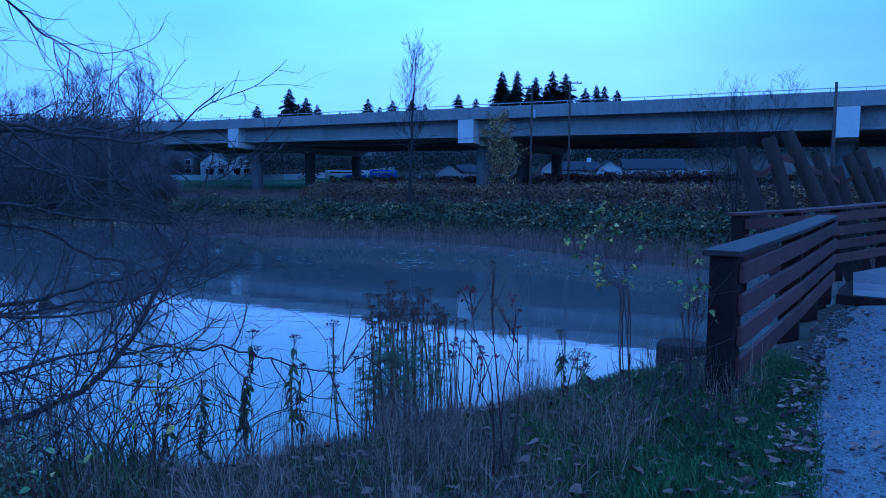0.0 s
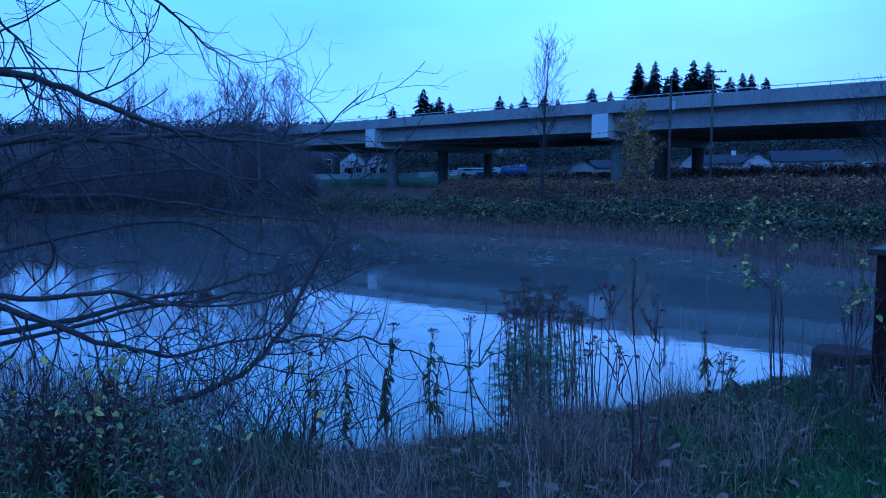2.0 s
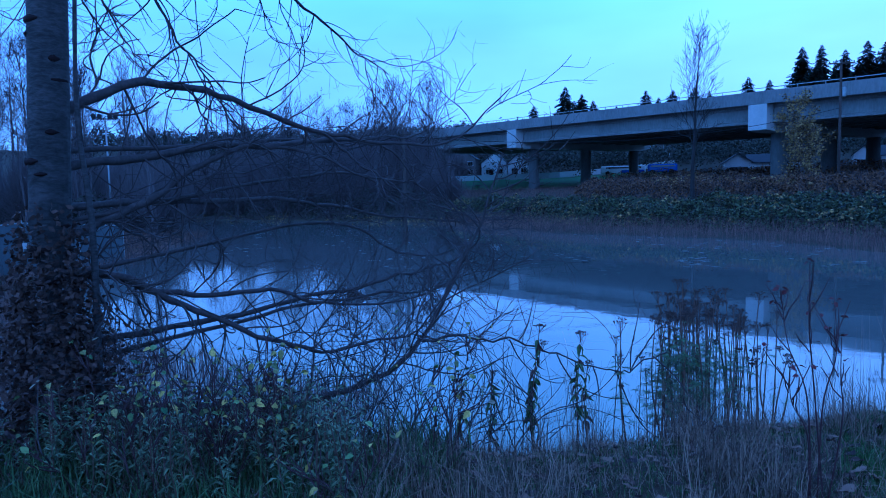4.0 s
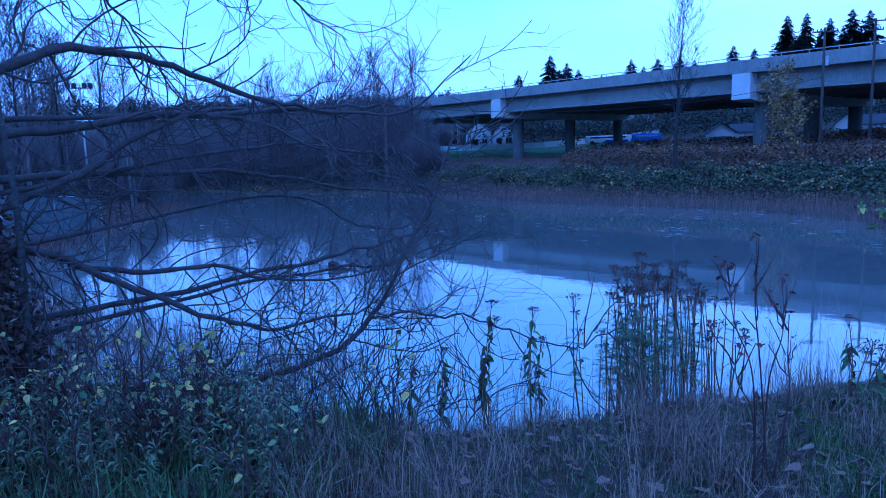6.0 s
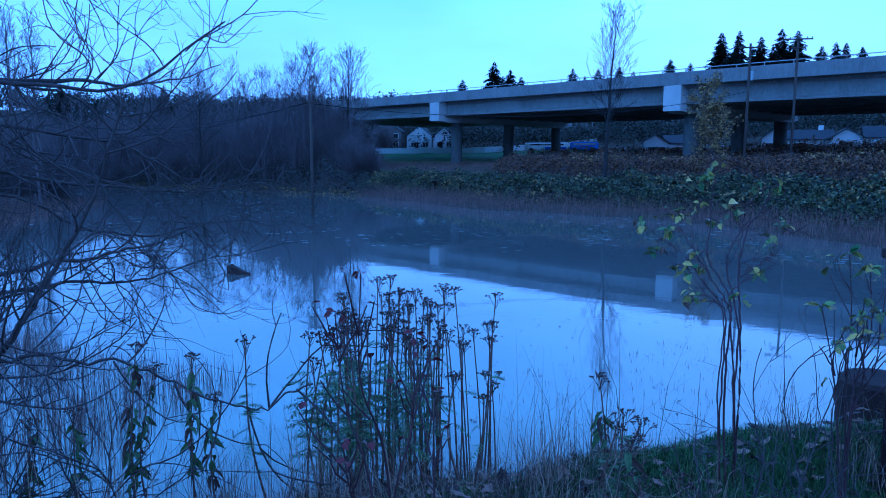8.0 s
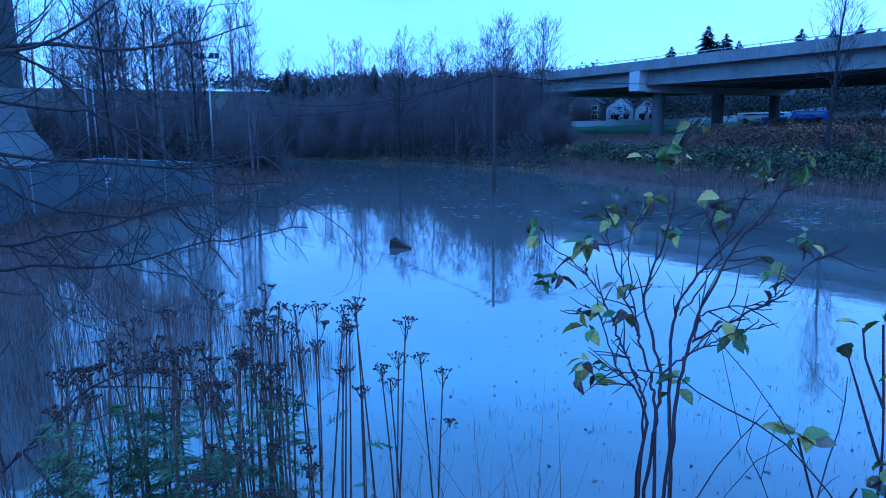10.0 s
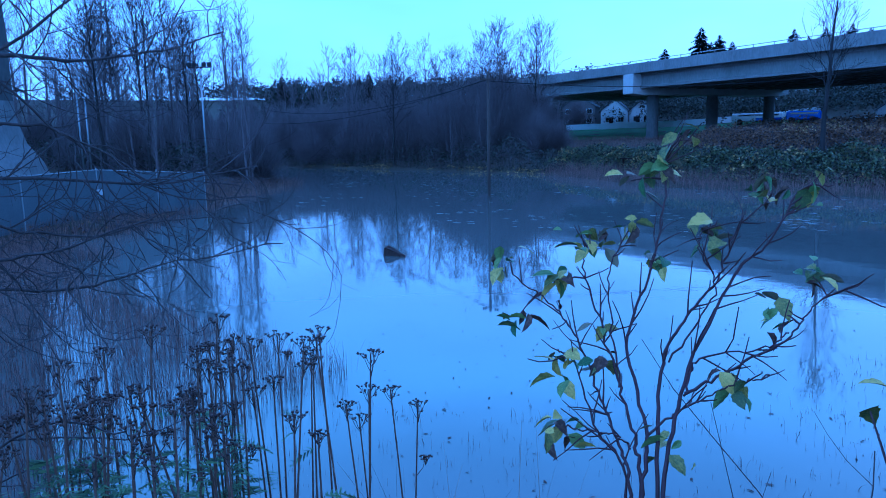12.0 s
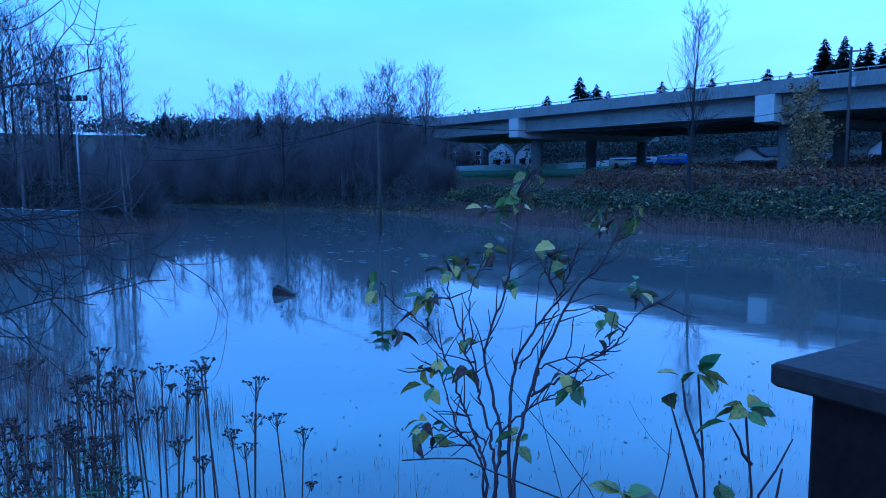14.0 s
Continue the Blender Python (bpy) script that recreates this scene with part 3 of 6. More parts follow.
# ---- near plants ----
def smooth_line(pts, n):
    """n + 1 points on a smooth curve through pts."""
    P = [Vector(p) for p in pts]
    P = [P[0] * 2 - P[1]] + P + [P[-1] * 2 - P[-2]]
    out = []
    m = len(P) - 3
    for i in range(n + 1):
        f = i / n * m
        k = min(int(f), m - 1)
        t = f - k
        a, b, c, d = P[k:k + 4]
        out.append(0.5 * ((2 * b) + (c - a) * t + (2 * a - 5 * b + 4 * c - d) * t * t + (3 * b - a - 3 * c + d) * t ** 3))
    return out


def twig(mb, p, d, length, r, rnd, depth, curl=0.25, sides=4, droop=0.0):
    """A thin winding shoot with a few side shoots, turning upward towards its tip."""
    n = max(3, int(length / 0.06))
    step = length / n
    pts, rad = [p.copy()], [r]
    bend = Vector((rnd.gauss(0, 1), rnd.gauss(0, 1), rnd.gauss(0, 1))) * 0.10
    for i in range(n):
        if rnd.random() < 0.3:
            bend = Vector((rnd.gauss(0, 1), rnd.gauss(0, 1), rnd.gauss(0, 1))) * 0.13
        j = Vector((rnd.gauss(0, 1), rnd.gauss(0, 1), rnd.gauss(0, 1))) * 0.05
        up = Vector((0, 0, 1)) * (curl * (i / n) - droop * (1 - i / n))
        d = (d + bend + j + up * 0.5).normalized()
        p = p + d * step
        pts.append(p.copy())
        rad.append(r * (1 - 0.5 * (i + 1) / n))
        if depth > 0 and i > 0 and rnd.random() < 0.30:
            s = d.cross(Vector((rnd.gauss(0, 1), rnd.gauss(0, 1), rnd.gauss(0, 1)))).normalized()
            twig(mb, p, (d * 0.75 + s * 0.75).normalized(), length * rnd.uniform(0.25, 0.6), rad[-1] * 0.8, rnd, depth - 1, curl, sides, droop)
    mb.tube(pts, rad, sides)


rnd = random.Random(11)
TX, TY = -3.38, 3.16
tree = thing("bare_tree", TX, TY, float(ground_z(TX, TY)), "leafless alder with pale blotched bark and long low limbs", "tree")
tinv = tree.matrix_world.inverted()
tr = Mesh()
tr.smooth = True
zb = float(ground_z(TX, TY))
tp = [(TX - 0.06, TY - 0.04, zb - 0.3), (TX - 0.05, TY - 0.03, zb + 0.05), (TX, TY, zb + 0.5), (TX + 0.01, TY + 0.03, 4.3), (TX + 0.05, TY + 0.08, 5.5), (TX + 0.1, TY + 0.1, 7.5), (TX, TY, 10), (TX + 0.2, TY, 13)]
tr.tube(tp, [0.19, 0.15, 0.12, 0.108, 0.102, 0.09, 0.07, 0.03], 20)
o = part("trunk", tr, M_BARK, tree, "pale grey bark with dark scars")
o.matrix_parent_inverse = tinv
for k in range(34):   # dark scars and knots in the bark
    z = zb + 0.5 + k * 0.125 + rnd.uniform(-0.05, 0.05)
    a = rnd.uniform(-2.6, 1.2)
    rr = 0.109 - max(0, (z - 4.3)) * 0.008
    w = rnd.uniform(0.5, 1.9)
    hh = rnd.uniform(0.006, 0.026)
    cx, cy = TX + 0.005 + max(0, z - 4.3) * 0.035, TY + 0.02 + max(0, z - 4.3) * 0.045
    ring = []
    for i in range(9):
        t = a + w * (i / 8 - 0.5)
        e = math.sin(math.pi * i / 8) * rnd.uniform(0.5, 1.2)
        bulge = rr + 0.005 + 0.003 * math.sin(math.pi * i / 8)
        ring.append([(cx + math.cos(t) * q, cy + math.sin(t) * q, z + dz) for q, dz in ((rr, -hh * e - 0.004), (bulge, -hh * e * 0.4), (bulge, hh * e * 0.5), (rr, hh * e + 0.006))])
    scar = Mesh()
    for u, v in zip(ring, ring[1:]):
        for i in range(3):
            scar.quad(u[i], v[i], v[i + 1], u[i + 1])
    o = part("bark_scar", scar, M_POST, tree)
    o.matrix_parent_inverse = tinv
# a thin second stem close to the trunk
mb = Mesh()
mb.smooth = True
mb.tube(smooth_line([(TX + 0.16, TY + 0.12, zb - 0.1), (TX + 0.2, TY + 0.14, 4.2), (TX + 0.17, TY + 0.12, 5.0), (TX + 0.26, TY + 0.16, 6.4)], 16), [0.024 - 0.001 * i for i in range(17)], 7)
o = part("side_stem", mb, M_BARK, tree, "thin upright side stem")
o.matrix_parent_inverse = tinv
BOUGHS = [  # axis of each limb, thickness at its root, number of shoots, droop
    ([(-3.35, 3.2, 4.85), (-3.3, 3.43, 5.02), (-3.19, 3.98, 5.16), (-3.04, 4.51, 5.07), (-2.75, 5.08, 4.88), (-2.48, 5.58, 4.83), (-2.09, 5.98, 4.83), (-1.7, 6.54, 5.31)], 0.042, 30, 0.1),
    ([(-2.75, 5.08, 4.88), (-2.46, 5.25, 4.59), (-2.15, 5.4, 4.36), (-1.74, 5.58, 4.2)], 0.014, 12, 0.2),
    ([(-3.36, 3.16, 3.95), (-3.29, 3.44, 3.98), (-3.09, 3.8, 3.82), (-2.69, 4.27, 3.78), (-2.29, 4.65, 3.64), (-1.79, 5.02, 3.7)], 0.034, 22, 0.15),
    ([(-3.36, 3.16, 4.02), (-3.19, 3.41, 3.99), (-2.9, 3.7, 3.77), (-2.54, 4.01, 3.52), (-2.34, 4.27, 3.41), (-1.97, 4.6, 3.43), (-1.75, 4.71, 3.52)], 0.034, 24, 0.1),
    ([(-3.4, 3.12, 3.3), (-2.96, 3.51, 3.19), (-2.4, 4.11, 3.09), (-2.07, 4.44, 3.18), (-1.8, 4.69, 3.41), (-1.64, 4.87, 3.77), (-1.48, 5.03, 4.22), (-1.3, 5.09, 4.67)], 0.04, 34, 0.0),
    ([(-1.8, 4.69, 3.41), (-1.44, 4.73, 3.45), (-1.08, 4.85, 3.39), (-0.7, 4.84, 3.29), (-0.45, 4.88, 3.26), (-0.24, 4.9, 3.4)], 0.012, 10, 0.0),
    ([(-3.36, 3.17, 4.2), (-3.32, 3.7, 4.36), (-3.21, 4.1, 4.58), (-3.09, 4.47, 4.76), (-2.89, 4.74, 4.77), (-2.57, 5.07, 4.62), (-2.2, 5.5, 4.3)], 0.036, 26, 0.25),
    ([(-3.33, 3.22, 5.31), (-3.3, 3.43, 5.67), (-3.33, 3.84, 5.81), (-3.2, 4.11, 5.44), (-3.14, 4.29, 5.17), (-3.0, 4.5, 4.8)], 0.02, 26, 0.35),
    ([(-3.36, 3.2, 4.6), (-3.2, 4.2, 4.75), (-3.0, 5.4, 4.85), (-2.98, 6.5, 4.95), (-3.0, 7.3, 5.0), (-2.93, 8.25, 5.27)], 0.036, 30, 0.05),
    ([(-3.36, 3.2, 4.4), (-3.3, 4.3, 4.4), (-3.1, 5.4, 4.35), (-2.9, 6.3, 4.2), (-2.5, 7.2, 4.1), (-2.1, 7.8, 4.2)], 0.030, 30, 0.2),
    ([(-3.36, 3.2, 3.6), (-3.0, 4.6, 3.6), (-2.5, 5.7, 3.7), (-2.3, 6.3, 3.75), (-2.0, 7.0, 3.95)], 0.028, 26, 0.05),
    ([(-3.36, 3.2, 5.9), (-3.5, 4.1, 6.3), (-3.5, 5.2, 6.3), (-3.3, 6.2, 5.9), (-3.1, 6.9, 5.6)], 0.034, 34, 0.3),
    ([(-3.4, 3.2, 5.6), (-3.9, 3.7, 6.1), (-4.3, 4.4, 6.0), (-4.6, 5.2, 5.5)], 0.028, 26, 0.3),
    ([(-3.4, 3.2, 4.1), (-3.9, 3.9, 4.3), (-4.4, 4.8, 4.1), (-4.6, 5.6, 3.7)], 0.03, 28, 0.2),
]
BOUGHS += [
    ([(-3.36, 3.2, 4.7), (-3.2, 5.23, 4.85), (-3.01, 5.89, 4.87), (-2.81, 6.39, 4.76), (-2.44, 7.05, 4.09), (-1.91, 7.73, 3.95)], 0.021, 26, 0.15),
    ([(-3.36, 3.2, 4.3), (-3.16, 5.4, 4.58), (-2.82, 6.37, 4.53), (-2.61, 6.78, 4.4), (-2.38, 7.14, 4.12), (-2.05, 7.57, 4.3)], 0.019, 24, 0.1),
    ([(-3.36, 3.2, 3.5), (-3.19, 5.27, 3.49), (-2.87, 6.27, 3.46), (-2.67, 6.67, 3.42), (-2.39, 7.13, 3.53), (-1.87, 7.78, 3.63)], 0.021, 20, 0.0),
    ([(-3.36, 3.2, 4.0), (-3.11, 5.58, 4.18), (-2.85, 6.31, 3.88), (-2.64, 6.73, 3.77), (-2.35, 7.19, 3.84), (-2.07, 7.55, 3.84)], 0.018, 22, 0.1),
]
for axis_pts, r0, shoots, droop in BOUGHS:
    line = smooth_line(axis_pts, 34)
    ph = rnd.uniform(0, 6.28)
    line = [p + Vector((math.sin(i * 0.55 + ph), math.cos(i * 0.8 + ph), 0.9 * math.sin(i * 0.95 + 2 * ph))) * (0.013 * min(1, i / 6)) for i, p in enumerate(line)]
    mb = Mesh()
    mb.smooth = True
    mb.tube([p + Vector((rnd.gauss(0, 1), rnd.gauss(0, 1), rnd.gauss(0, 1))) * 0.006 for p in line], [max(0.0045, 0.8 * r0 * (1 - 0.84 * i / 34) * (1 + 0.10 * math.sin(i * 2.7))) for i in range(35)], 8)
    shoots = int(shoots * (1.15 if axis_pts[0][2] < 4.1 else 0.95))
    for s in range(shoots):
        i = min(33, int(34 * (0.10 + 0.9 * (s + rnd.random()) / shoots)))
        d = (line[i + 1] - line[i]).normalized()
        side = d.cross(Vector((rnd.gauss(0, 1), rnd.gauss(0, 1), rnd.gauss(0, 0.6)))).normalized()
        side.z -= droop * 1.2
        twig(mb, line[i], (d * 0.55 + side * 0.9).normalized(), rnd.uniform(0.25, 1.05), max(0.0052, r0 * 0.22 * (1 - 0.5 * i / 34)), rnd, 2, 0.35, 5, droop)
    o = part("limb", mb, M_BRANCH, tree, "slender bare limb with upturned twigs")
    o.matrix_parent_inverse = tinv


def leaf_mesh(name, material, length, width, notch=0.12, fold=0.25, droop=0.3):
    """A toothed oval leaf, folded along its rib and bent down."""
    mb = Mesh()
    mb.smooth = False
    n = 8
    rib = []
    for i in range(n + 1):
        t = i / n
        rib.append((0, t * length, -droop * length * t * t))
    edge = {}
    for s in (-1, 1):
        e = []
        for i in range(1, n):
            t = i / n
            w = width * math.sin(math.pi * t ** 0.8) * (1 - (notch if i % 2 else 0))
            e.append((s * w * 0.5, t * length + 0.04 * length, rib[i][2] + fold * w * 0.5))
        edge[s] = e
    mb.v = rib + edge[-1] + edge[1]
    for s, o in ((-1, n + 1), (1, 2 * n)):
        for i in range(n):
            q = [i, i + 1]
            if i < n - 1:
                q.append(o + i)
            if i > 0:
                q.append(o + i - 1)
            mb.f.append(tuple(q if s < 0 else reversed(q)))
    return mb.data(name, material)


LEAVES = [leaf_mesh("leaf", M_LEAF, 0.062, 0.042), leaf_mesh("leaf", M_LEAFY, 0.058, 0.042, 0.2, 0.1, 0.5), leaf_mesh("leaf", M_LEAF, 0.05, 0.03, 0.1, 0.5), leaf_mesh("leaf", M_LEAFP, 0.062, 0.036, 0.1, 0.2, 0.1),
          leaf_mesh("leaf", M_LEAFY, 0.066, 0.046, 0.15, 0.35, 0.4), leaf_mesh("leaf", M_FALLEN, 0.06, 0.034, 0.15, 0.6, 0.6)]
REDLEAF = leaf_mesh("leaf", mat("dark_red_leaf", (0.16, 0.028, 0.03), (0.06, 0.012, 0.014), 0.6, 20, 0.2), 0.05, 0.036)


def add_leaf(parent, inv, p, d, rnd_, data, scale=1.0):
    o = new("leaf", data)
    o.parent = parent
    o.matrix_parent_inverse = inv
    q = Vector((d.x, d.y, d.z * 0.5 - 0.15)).to_track_quat('Y', 'Z')
    o.matrix_basis = Matrix.Translation(p) @ q.to_matrix().to_4x4() @ pose(0, 0, 0, rnd_.uniform(-50, 30), rnd_.uniform(-50, 50), 0) @ Matrix.Scale(scale, 4)
    return o


def leafy_shrub(base, tips, label, rnd_, bare=0.45, leaves=3, r0=0.011, side=4, leafdata=None, scale=1.0, group="leafy shrubs on the bank"):
    r0 *= 0.55
    b = Vector(base)
    t = thing("leafy_shrub", *b, label, "shrub", group)
    inv = t.matrix_world.inverted()
    for tip in tips:
        e = Vector(tip)
        m1 = b.lerp(e, 0.4) + Vector((0, 0, (e - b).length * 0.10)) + Vector((rnd_.gauss(0, 0.02), rnd_.gauss(0, 0.02), 0))
        m2 = b.lerp(e, 0.72) + Vector((rnd_.gauss(0, 0.02), rnd_.gauss(0, 0.02), (e - b).length * 0.03))
        line = smooth_line([b + Vector((rnd_.uniform(-0.04, 0.04), rnd_.uniform(-0.04, 0.04), -0.1)), m1, m2, e], 16)
        mb = Mesh()
        mb.smooth = True
        mb.tube(line, [max(0.0022, r0 * (1 - 0.75 * i / 16)) for i in range(17)], 6)
        ends = [(line[-1], (line[-1] - line[-2]).normalized())]
        for k in range(side):
            i = rnd_.randrange(int(16 * bare), 15)
            d = (line[i + 1] - line[i]).normalized()
            sd = d.cross(Vector((rnd_.gauss(0, 1), rnd_.gauss(0, 1), rnd_.gauss(0, 1)))).normalized()
            dd = (d * 0.8 + sd * 0.7 + Vector((0, 0, 0.2))).normalized()
            ln = rnd_.uniform(0.06, 0.2)
            q = [line[i] + dd * ln * f + Vector((rnd_.gauss(0, 0.004), rnd_.gauss(0, 0.004), 0.03 * f * f)) for f in (0, 0.33, 0.66, 1)]
            mb.tube(q, [0.0035, 0.003, 0.0025, 0.0018], 4)
            ends.append((q[-1], dd))
        o = part("stem", mb, M_TWIG_R, t)
        o.matrix_parent_inverse = inv
        for j, (p, d) in enumerate(ends):
            for _ in range(leaves if j == 0 else rnd_.choice((0, 1, 1, 2))):
                dd = (d + Vector((rnd_.gauss(0, 0.9), rnd_.gauss(0, 0.9), rnd_.gauss(0, 0.5)))).normalized()
                add_leaf(t, inv, p + dd * 0.008, dd, rnd_, leafdata or LEAVES[rnd_.choice((0, 1, 1, 2, 3, 4, 4))], scale * rnd_.uniform(0.5, 1.0))
    return t


# thin bare shoots of the undergrowth at the tree's foot
ru = random.Random(14)
for k in range(11):
    x, y = -3.2 + 0.2 * k + ru.uniform(-0.1, 0.1), 3.45 + 0.1 * k + ru.uniform(-0.3, 0.25)
    z = float(ground_z(x, y))
    bs = thing("bare_shrub", x, y, z, "tangled leafless shrub with thin dark shoots", "shrub", "leafless undergrowth at the tree")
    for j in range(9):
        mb = Mesh()
        twig(mb, Vector((x + ru.gauss(0, 0.07), y + ru.gauss(0, 0.07), z - 0.03)), Vector((ru.gauss(0, 0.5), ru.gauss(0, 0.5), 1)).normalized(), ru.uniform(0.5, 1.25), 0.0046, ru, 2, 0.1)
        o = part("shoot", mb, M_BRANCH, bs)
        o.matrix_parent_inverse = bs.matrix_world.inverted()
for x, y, hgt in ((1.5, 4.75, 0.62), (1.72, 4.95, 0.8), (1.85, 4.6, 0.5)):
    z = float(ground_z(x, y))
    bs = thing("bare_shrub", x, y, z, "small dense leafless shrub beside the railing post", "shrub", "leafless shrubs beside the post")
    for j in range(12):
        mb = Mesh()
        twig(mb, Vector((x + ru.gauss(0, 0.05), y + ru.gauss(0, 0.05), z - 0.03)), Vector((ru.gauss(0, 0.3), ru.gauss(0, 0.3), 1)).normalized(), hgt * ru.uniform(0.6, 1.2), 0.0035, ru, 2, 0.2)
        o = part("shoot", mb, M_BRANCH, bs)
        o.matrix_parent_inverse = bs.matrix_world.inverted()
# dead leaves and creeper round the lower trunk
ri = np.random.default_rng(15)
n = 9000
hz_, an = ri.triangular(2.6, 3.2, 4.45, n), ri.uniform(0, 6.28, n)
rad = 0.12 + np.abs(ri.normal(0, 0.16, n)) * np.clip((4.5 - hz_) / 1.2, 0.2, 1)
cr = quads("dead_creeper", leaf_quads(np.stack([TX + np.cos(an) * rad, TY + np.sin(an) * rad, hz_], 1), 0.02, 0.8, 0.6, ri), M_SEED)
tagged(cr, "dead brown creeper leaves clinging to the trunk", "creeper", kind="stuff")

rs = random.Random(5)
SHRUB_FOOT = Vector((1.56, 5.33, float(ground_z(1.56, 5.33))))
shrub = thing("leafy_shrub", *SHRUB_FOOT, "sparse shrub with reddish forking stems and yellowing green leaves", "shrub", "leafy shrubs on the bank")
shrub_inv = shrub.matrix_world.inverted()
shrub_lines = []


def shrub_stem(pts, r0, rooted=True):
    """A forking stem of the shrub with short knobbly side twigs."""
    q = [Vector(p) for p in pts]
    if rooted:
        foot = SHRUB_FOOT + Vector((rs.uniform(-0.05, 0.05), rs.uniform(-0.04, 0.04), -0.08))
        q = [foot, foot.lerp(q[0], 0.55) + Vector((rs.gauss(0, 0.012), rs.gauss(0, 0.012), 0))] + q
    n = 7 * len(q)
    line = [p + Vector((rs.gauss(0, 1), rs.gauss(0, 1), rs.gauss(0, 1))) * 0.0022 for p in smooth_line(q, n)]
    mb = Mesh()
    mb.smooth = True
    mb.tube(line, [max(0.0016, 0.8 * r0 * (1 - 0.72 * i / n)) for i in range(n + 1)], 6)
    for k in range(len(q) * 2):
        i = rs.randrange(int(n * (0.45 if rooted else 0.2)), n - 1)
        d = (line[i + 1] - line[i]).normalized()
        sd = d.cross(Vector((rs.gauss(0, 1), rs.gauss(0, 1), rs.gauss(0, 1)))).normalized()
        twig(mb, line[i], (d * 0.8 + sd * 0.7).normalized(), rs.uniform(0.03, 0.13), 0.0020, rs, 0, 0.3, 4)
    o = part("stem", mb, M_TWIG_R, shrub)
    o.matrix_parent_inverse = shrub_inv
    shrub_lines.append(line)


shrub_stem([(1.53, 5.43, 3.68), (1.51, 5.46, 3.76), (1.45, 5.54, 3.85), (1.37, 5.62, 3.97), (1.31, 5.68, 4.07), (1.31, 5.72, 4.13)], 0.0062)
shrub_stem([(1.51, 5.42, 3.68), (1.47, 5.46, 3.77), (1.41, 5.52, 3.84), (1.33, 5.58, 3.94), (1.27, 5.6, 3.99), (1.17, 5.6, 4.05)], 0.0058)
shrub_stem([(1.5, 5.43, 3.7), (1.43, 5.46, 3.78), (1.35, 5.54, 3.88), (1.31, 5.54, 3.91)], 0.005)
shrub_stem([(1.53, 5.43, 3.68), (1.52, 5.49, 3.79), (1.44, 5.61, 3.93), (1.45, 5.73, 4.07), (1.46, 5.79, 4.2), (1.45, 5.84, 4.32), (1.49, 5.86, 4.37)], 0.0066)
shrub_stem([(1.56, 5.44, 3.68), (1.52, 5.58, 3.88), (1.54, 5.67, 3.97), (1.59, 5.74, 4.05), (1.61, 5.81, 4.15), (1.67, 5.85, 4.22)], 0.0066)
shrub_stem([(1.57, 5.44, 3.69), (1.57, 5.58, 3.87), (1.62, 5.76, 4.06), (1.68, 5.81, 4.13), (1.73, 5.86, 4.24), (1.79, 5.87, 4.25)], 0.007)
shrub_stem([(1.575, 5.56, 3.85), (1.65, 5.62, 3.9), (1.74, 5.68, 3.96), (1.78, 5.73, 4.02), (1.86, 5.77, 4.07)], 0.0042, False)
shrub_stem([(1.52, 5.48, 3.78), (1.58, 5.54, 3.83), (1.65, 5.59, 3.87), (1.72, 5.62, 3.9)], 0.0034, False)
shrub_stem([(1.575, 5.56, 3.85), (1.59, 5.62, 3.91), (1.7, 5.65, 3.94), (1.74, 5.69, 3.97)], 0.0034, False)
shrub_stem([(1.5, 5.46, 3.76), (1.46, 5.46, 3.78), (1.38, 5.44, 3.78)], 0.003, False)
shrub_stem([(1.53, 5.6, 3.9), (1.59, 5.72, 4.03), (1.54, 5.78, 4.12), (1.57, 5.81, 4.17)], 0.003, False)
shrub_stem([(1.45, 5.54, 3.85), (1.37, 5.68, 4.04), (1.39, 5.75, 4.15)], 0.003, False)
for tuft in ((1.15, 5.62, 4.08, 6), (1.21, 5.55, 3.97, 4), (1.28, 5.64, 4.04, 7), (1.31, 5.72, 4.13, 7), (1.39, 5.75, 4.15, 5), (1.45, 5.74, 4.09, 5), (1.45, 5.83, 4.29, 6), (1.49, 5.86, 4.36, 4),
             (1.38, 5.79, 4.26, 3), (1.56, 5.8, 4.15, 7), (1.68, 5.85, 4.23, 7), (1.75, 5.86, 4.25, 5), (1.77, 5.77, 4.07, 5), (1.72, 5.71, 4.0, 5), (1.66, 5.6, 3.88, 4), (1.33, 5.53, 3.89, 6),
             (1.4, 5.56, 3.89, 4), (1.37, 5.44, 3.78, 7), (1.57, 5.48, 3.77, 4), (1.38, 5.62, 3.96, 2)):
    c = Vector(tuft[:3])
    near = min((p for l in shrub_lines for p in l[2:]), key=lambda p: (p - c).length)
    mb = Mesh()
    mb.tube([near, near.lerp(c, 0.5) + Vector((0, 0, 0.006)), c], [0.0024, 0.002, 0.0014], 4)
    o = part("twig", mb, M_TWIG_R, shrub)
    o.matrix_parent_inverse = shrub_inv
    for k in range(tuft[3] * 2):
        d = Vector((rs.gauss(0, 1), rs.gauss(0, 1), rs.gauss(-0.1, 0.6))).normalized()
        p = c + Vector((rs.gauss(0, 0.021), rs.gauss(0, 0.021), rs.gauss(0, 0.019)))
        add_leaf(shrub, shrub_inv, p, d, rs, LEAVES[rs.choice((0, 1, 1, 2, 3, 4, 4, 5))], rs.uniform(0.4, 0.92))
leafy_shrub((1.97, 5.2, float(ground_z(1.97, 5.2))), [(1.95, 5.34, 4.0), (2.03, 5.35, 3.94), (1.84, 5.23, 3.8), (2.06, 5.28, 3.78), (1.98, 5.27, 3.76)],
            "young shrub with green and yellow toothed leaves beside the railing post", rs, 0.4, 8, 0.009, 6, None, 0.95)
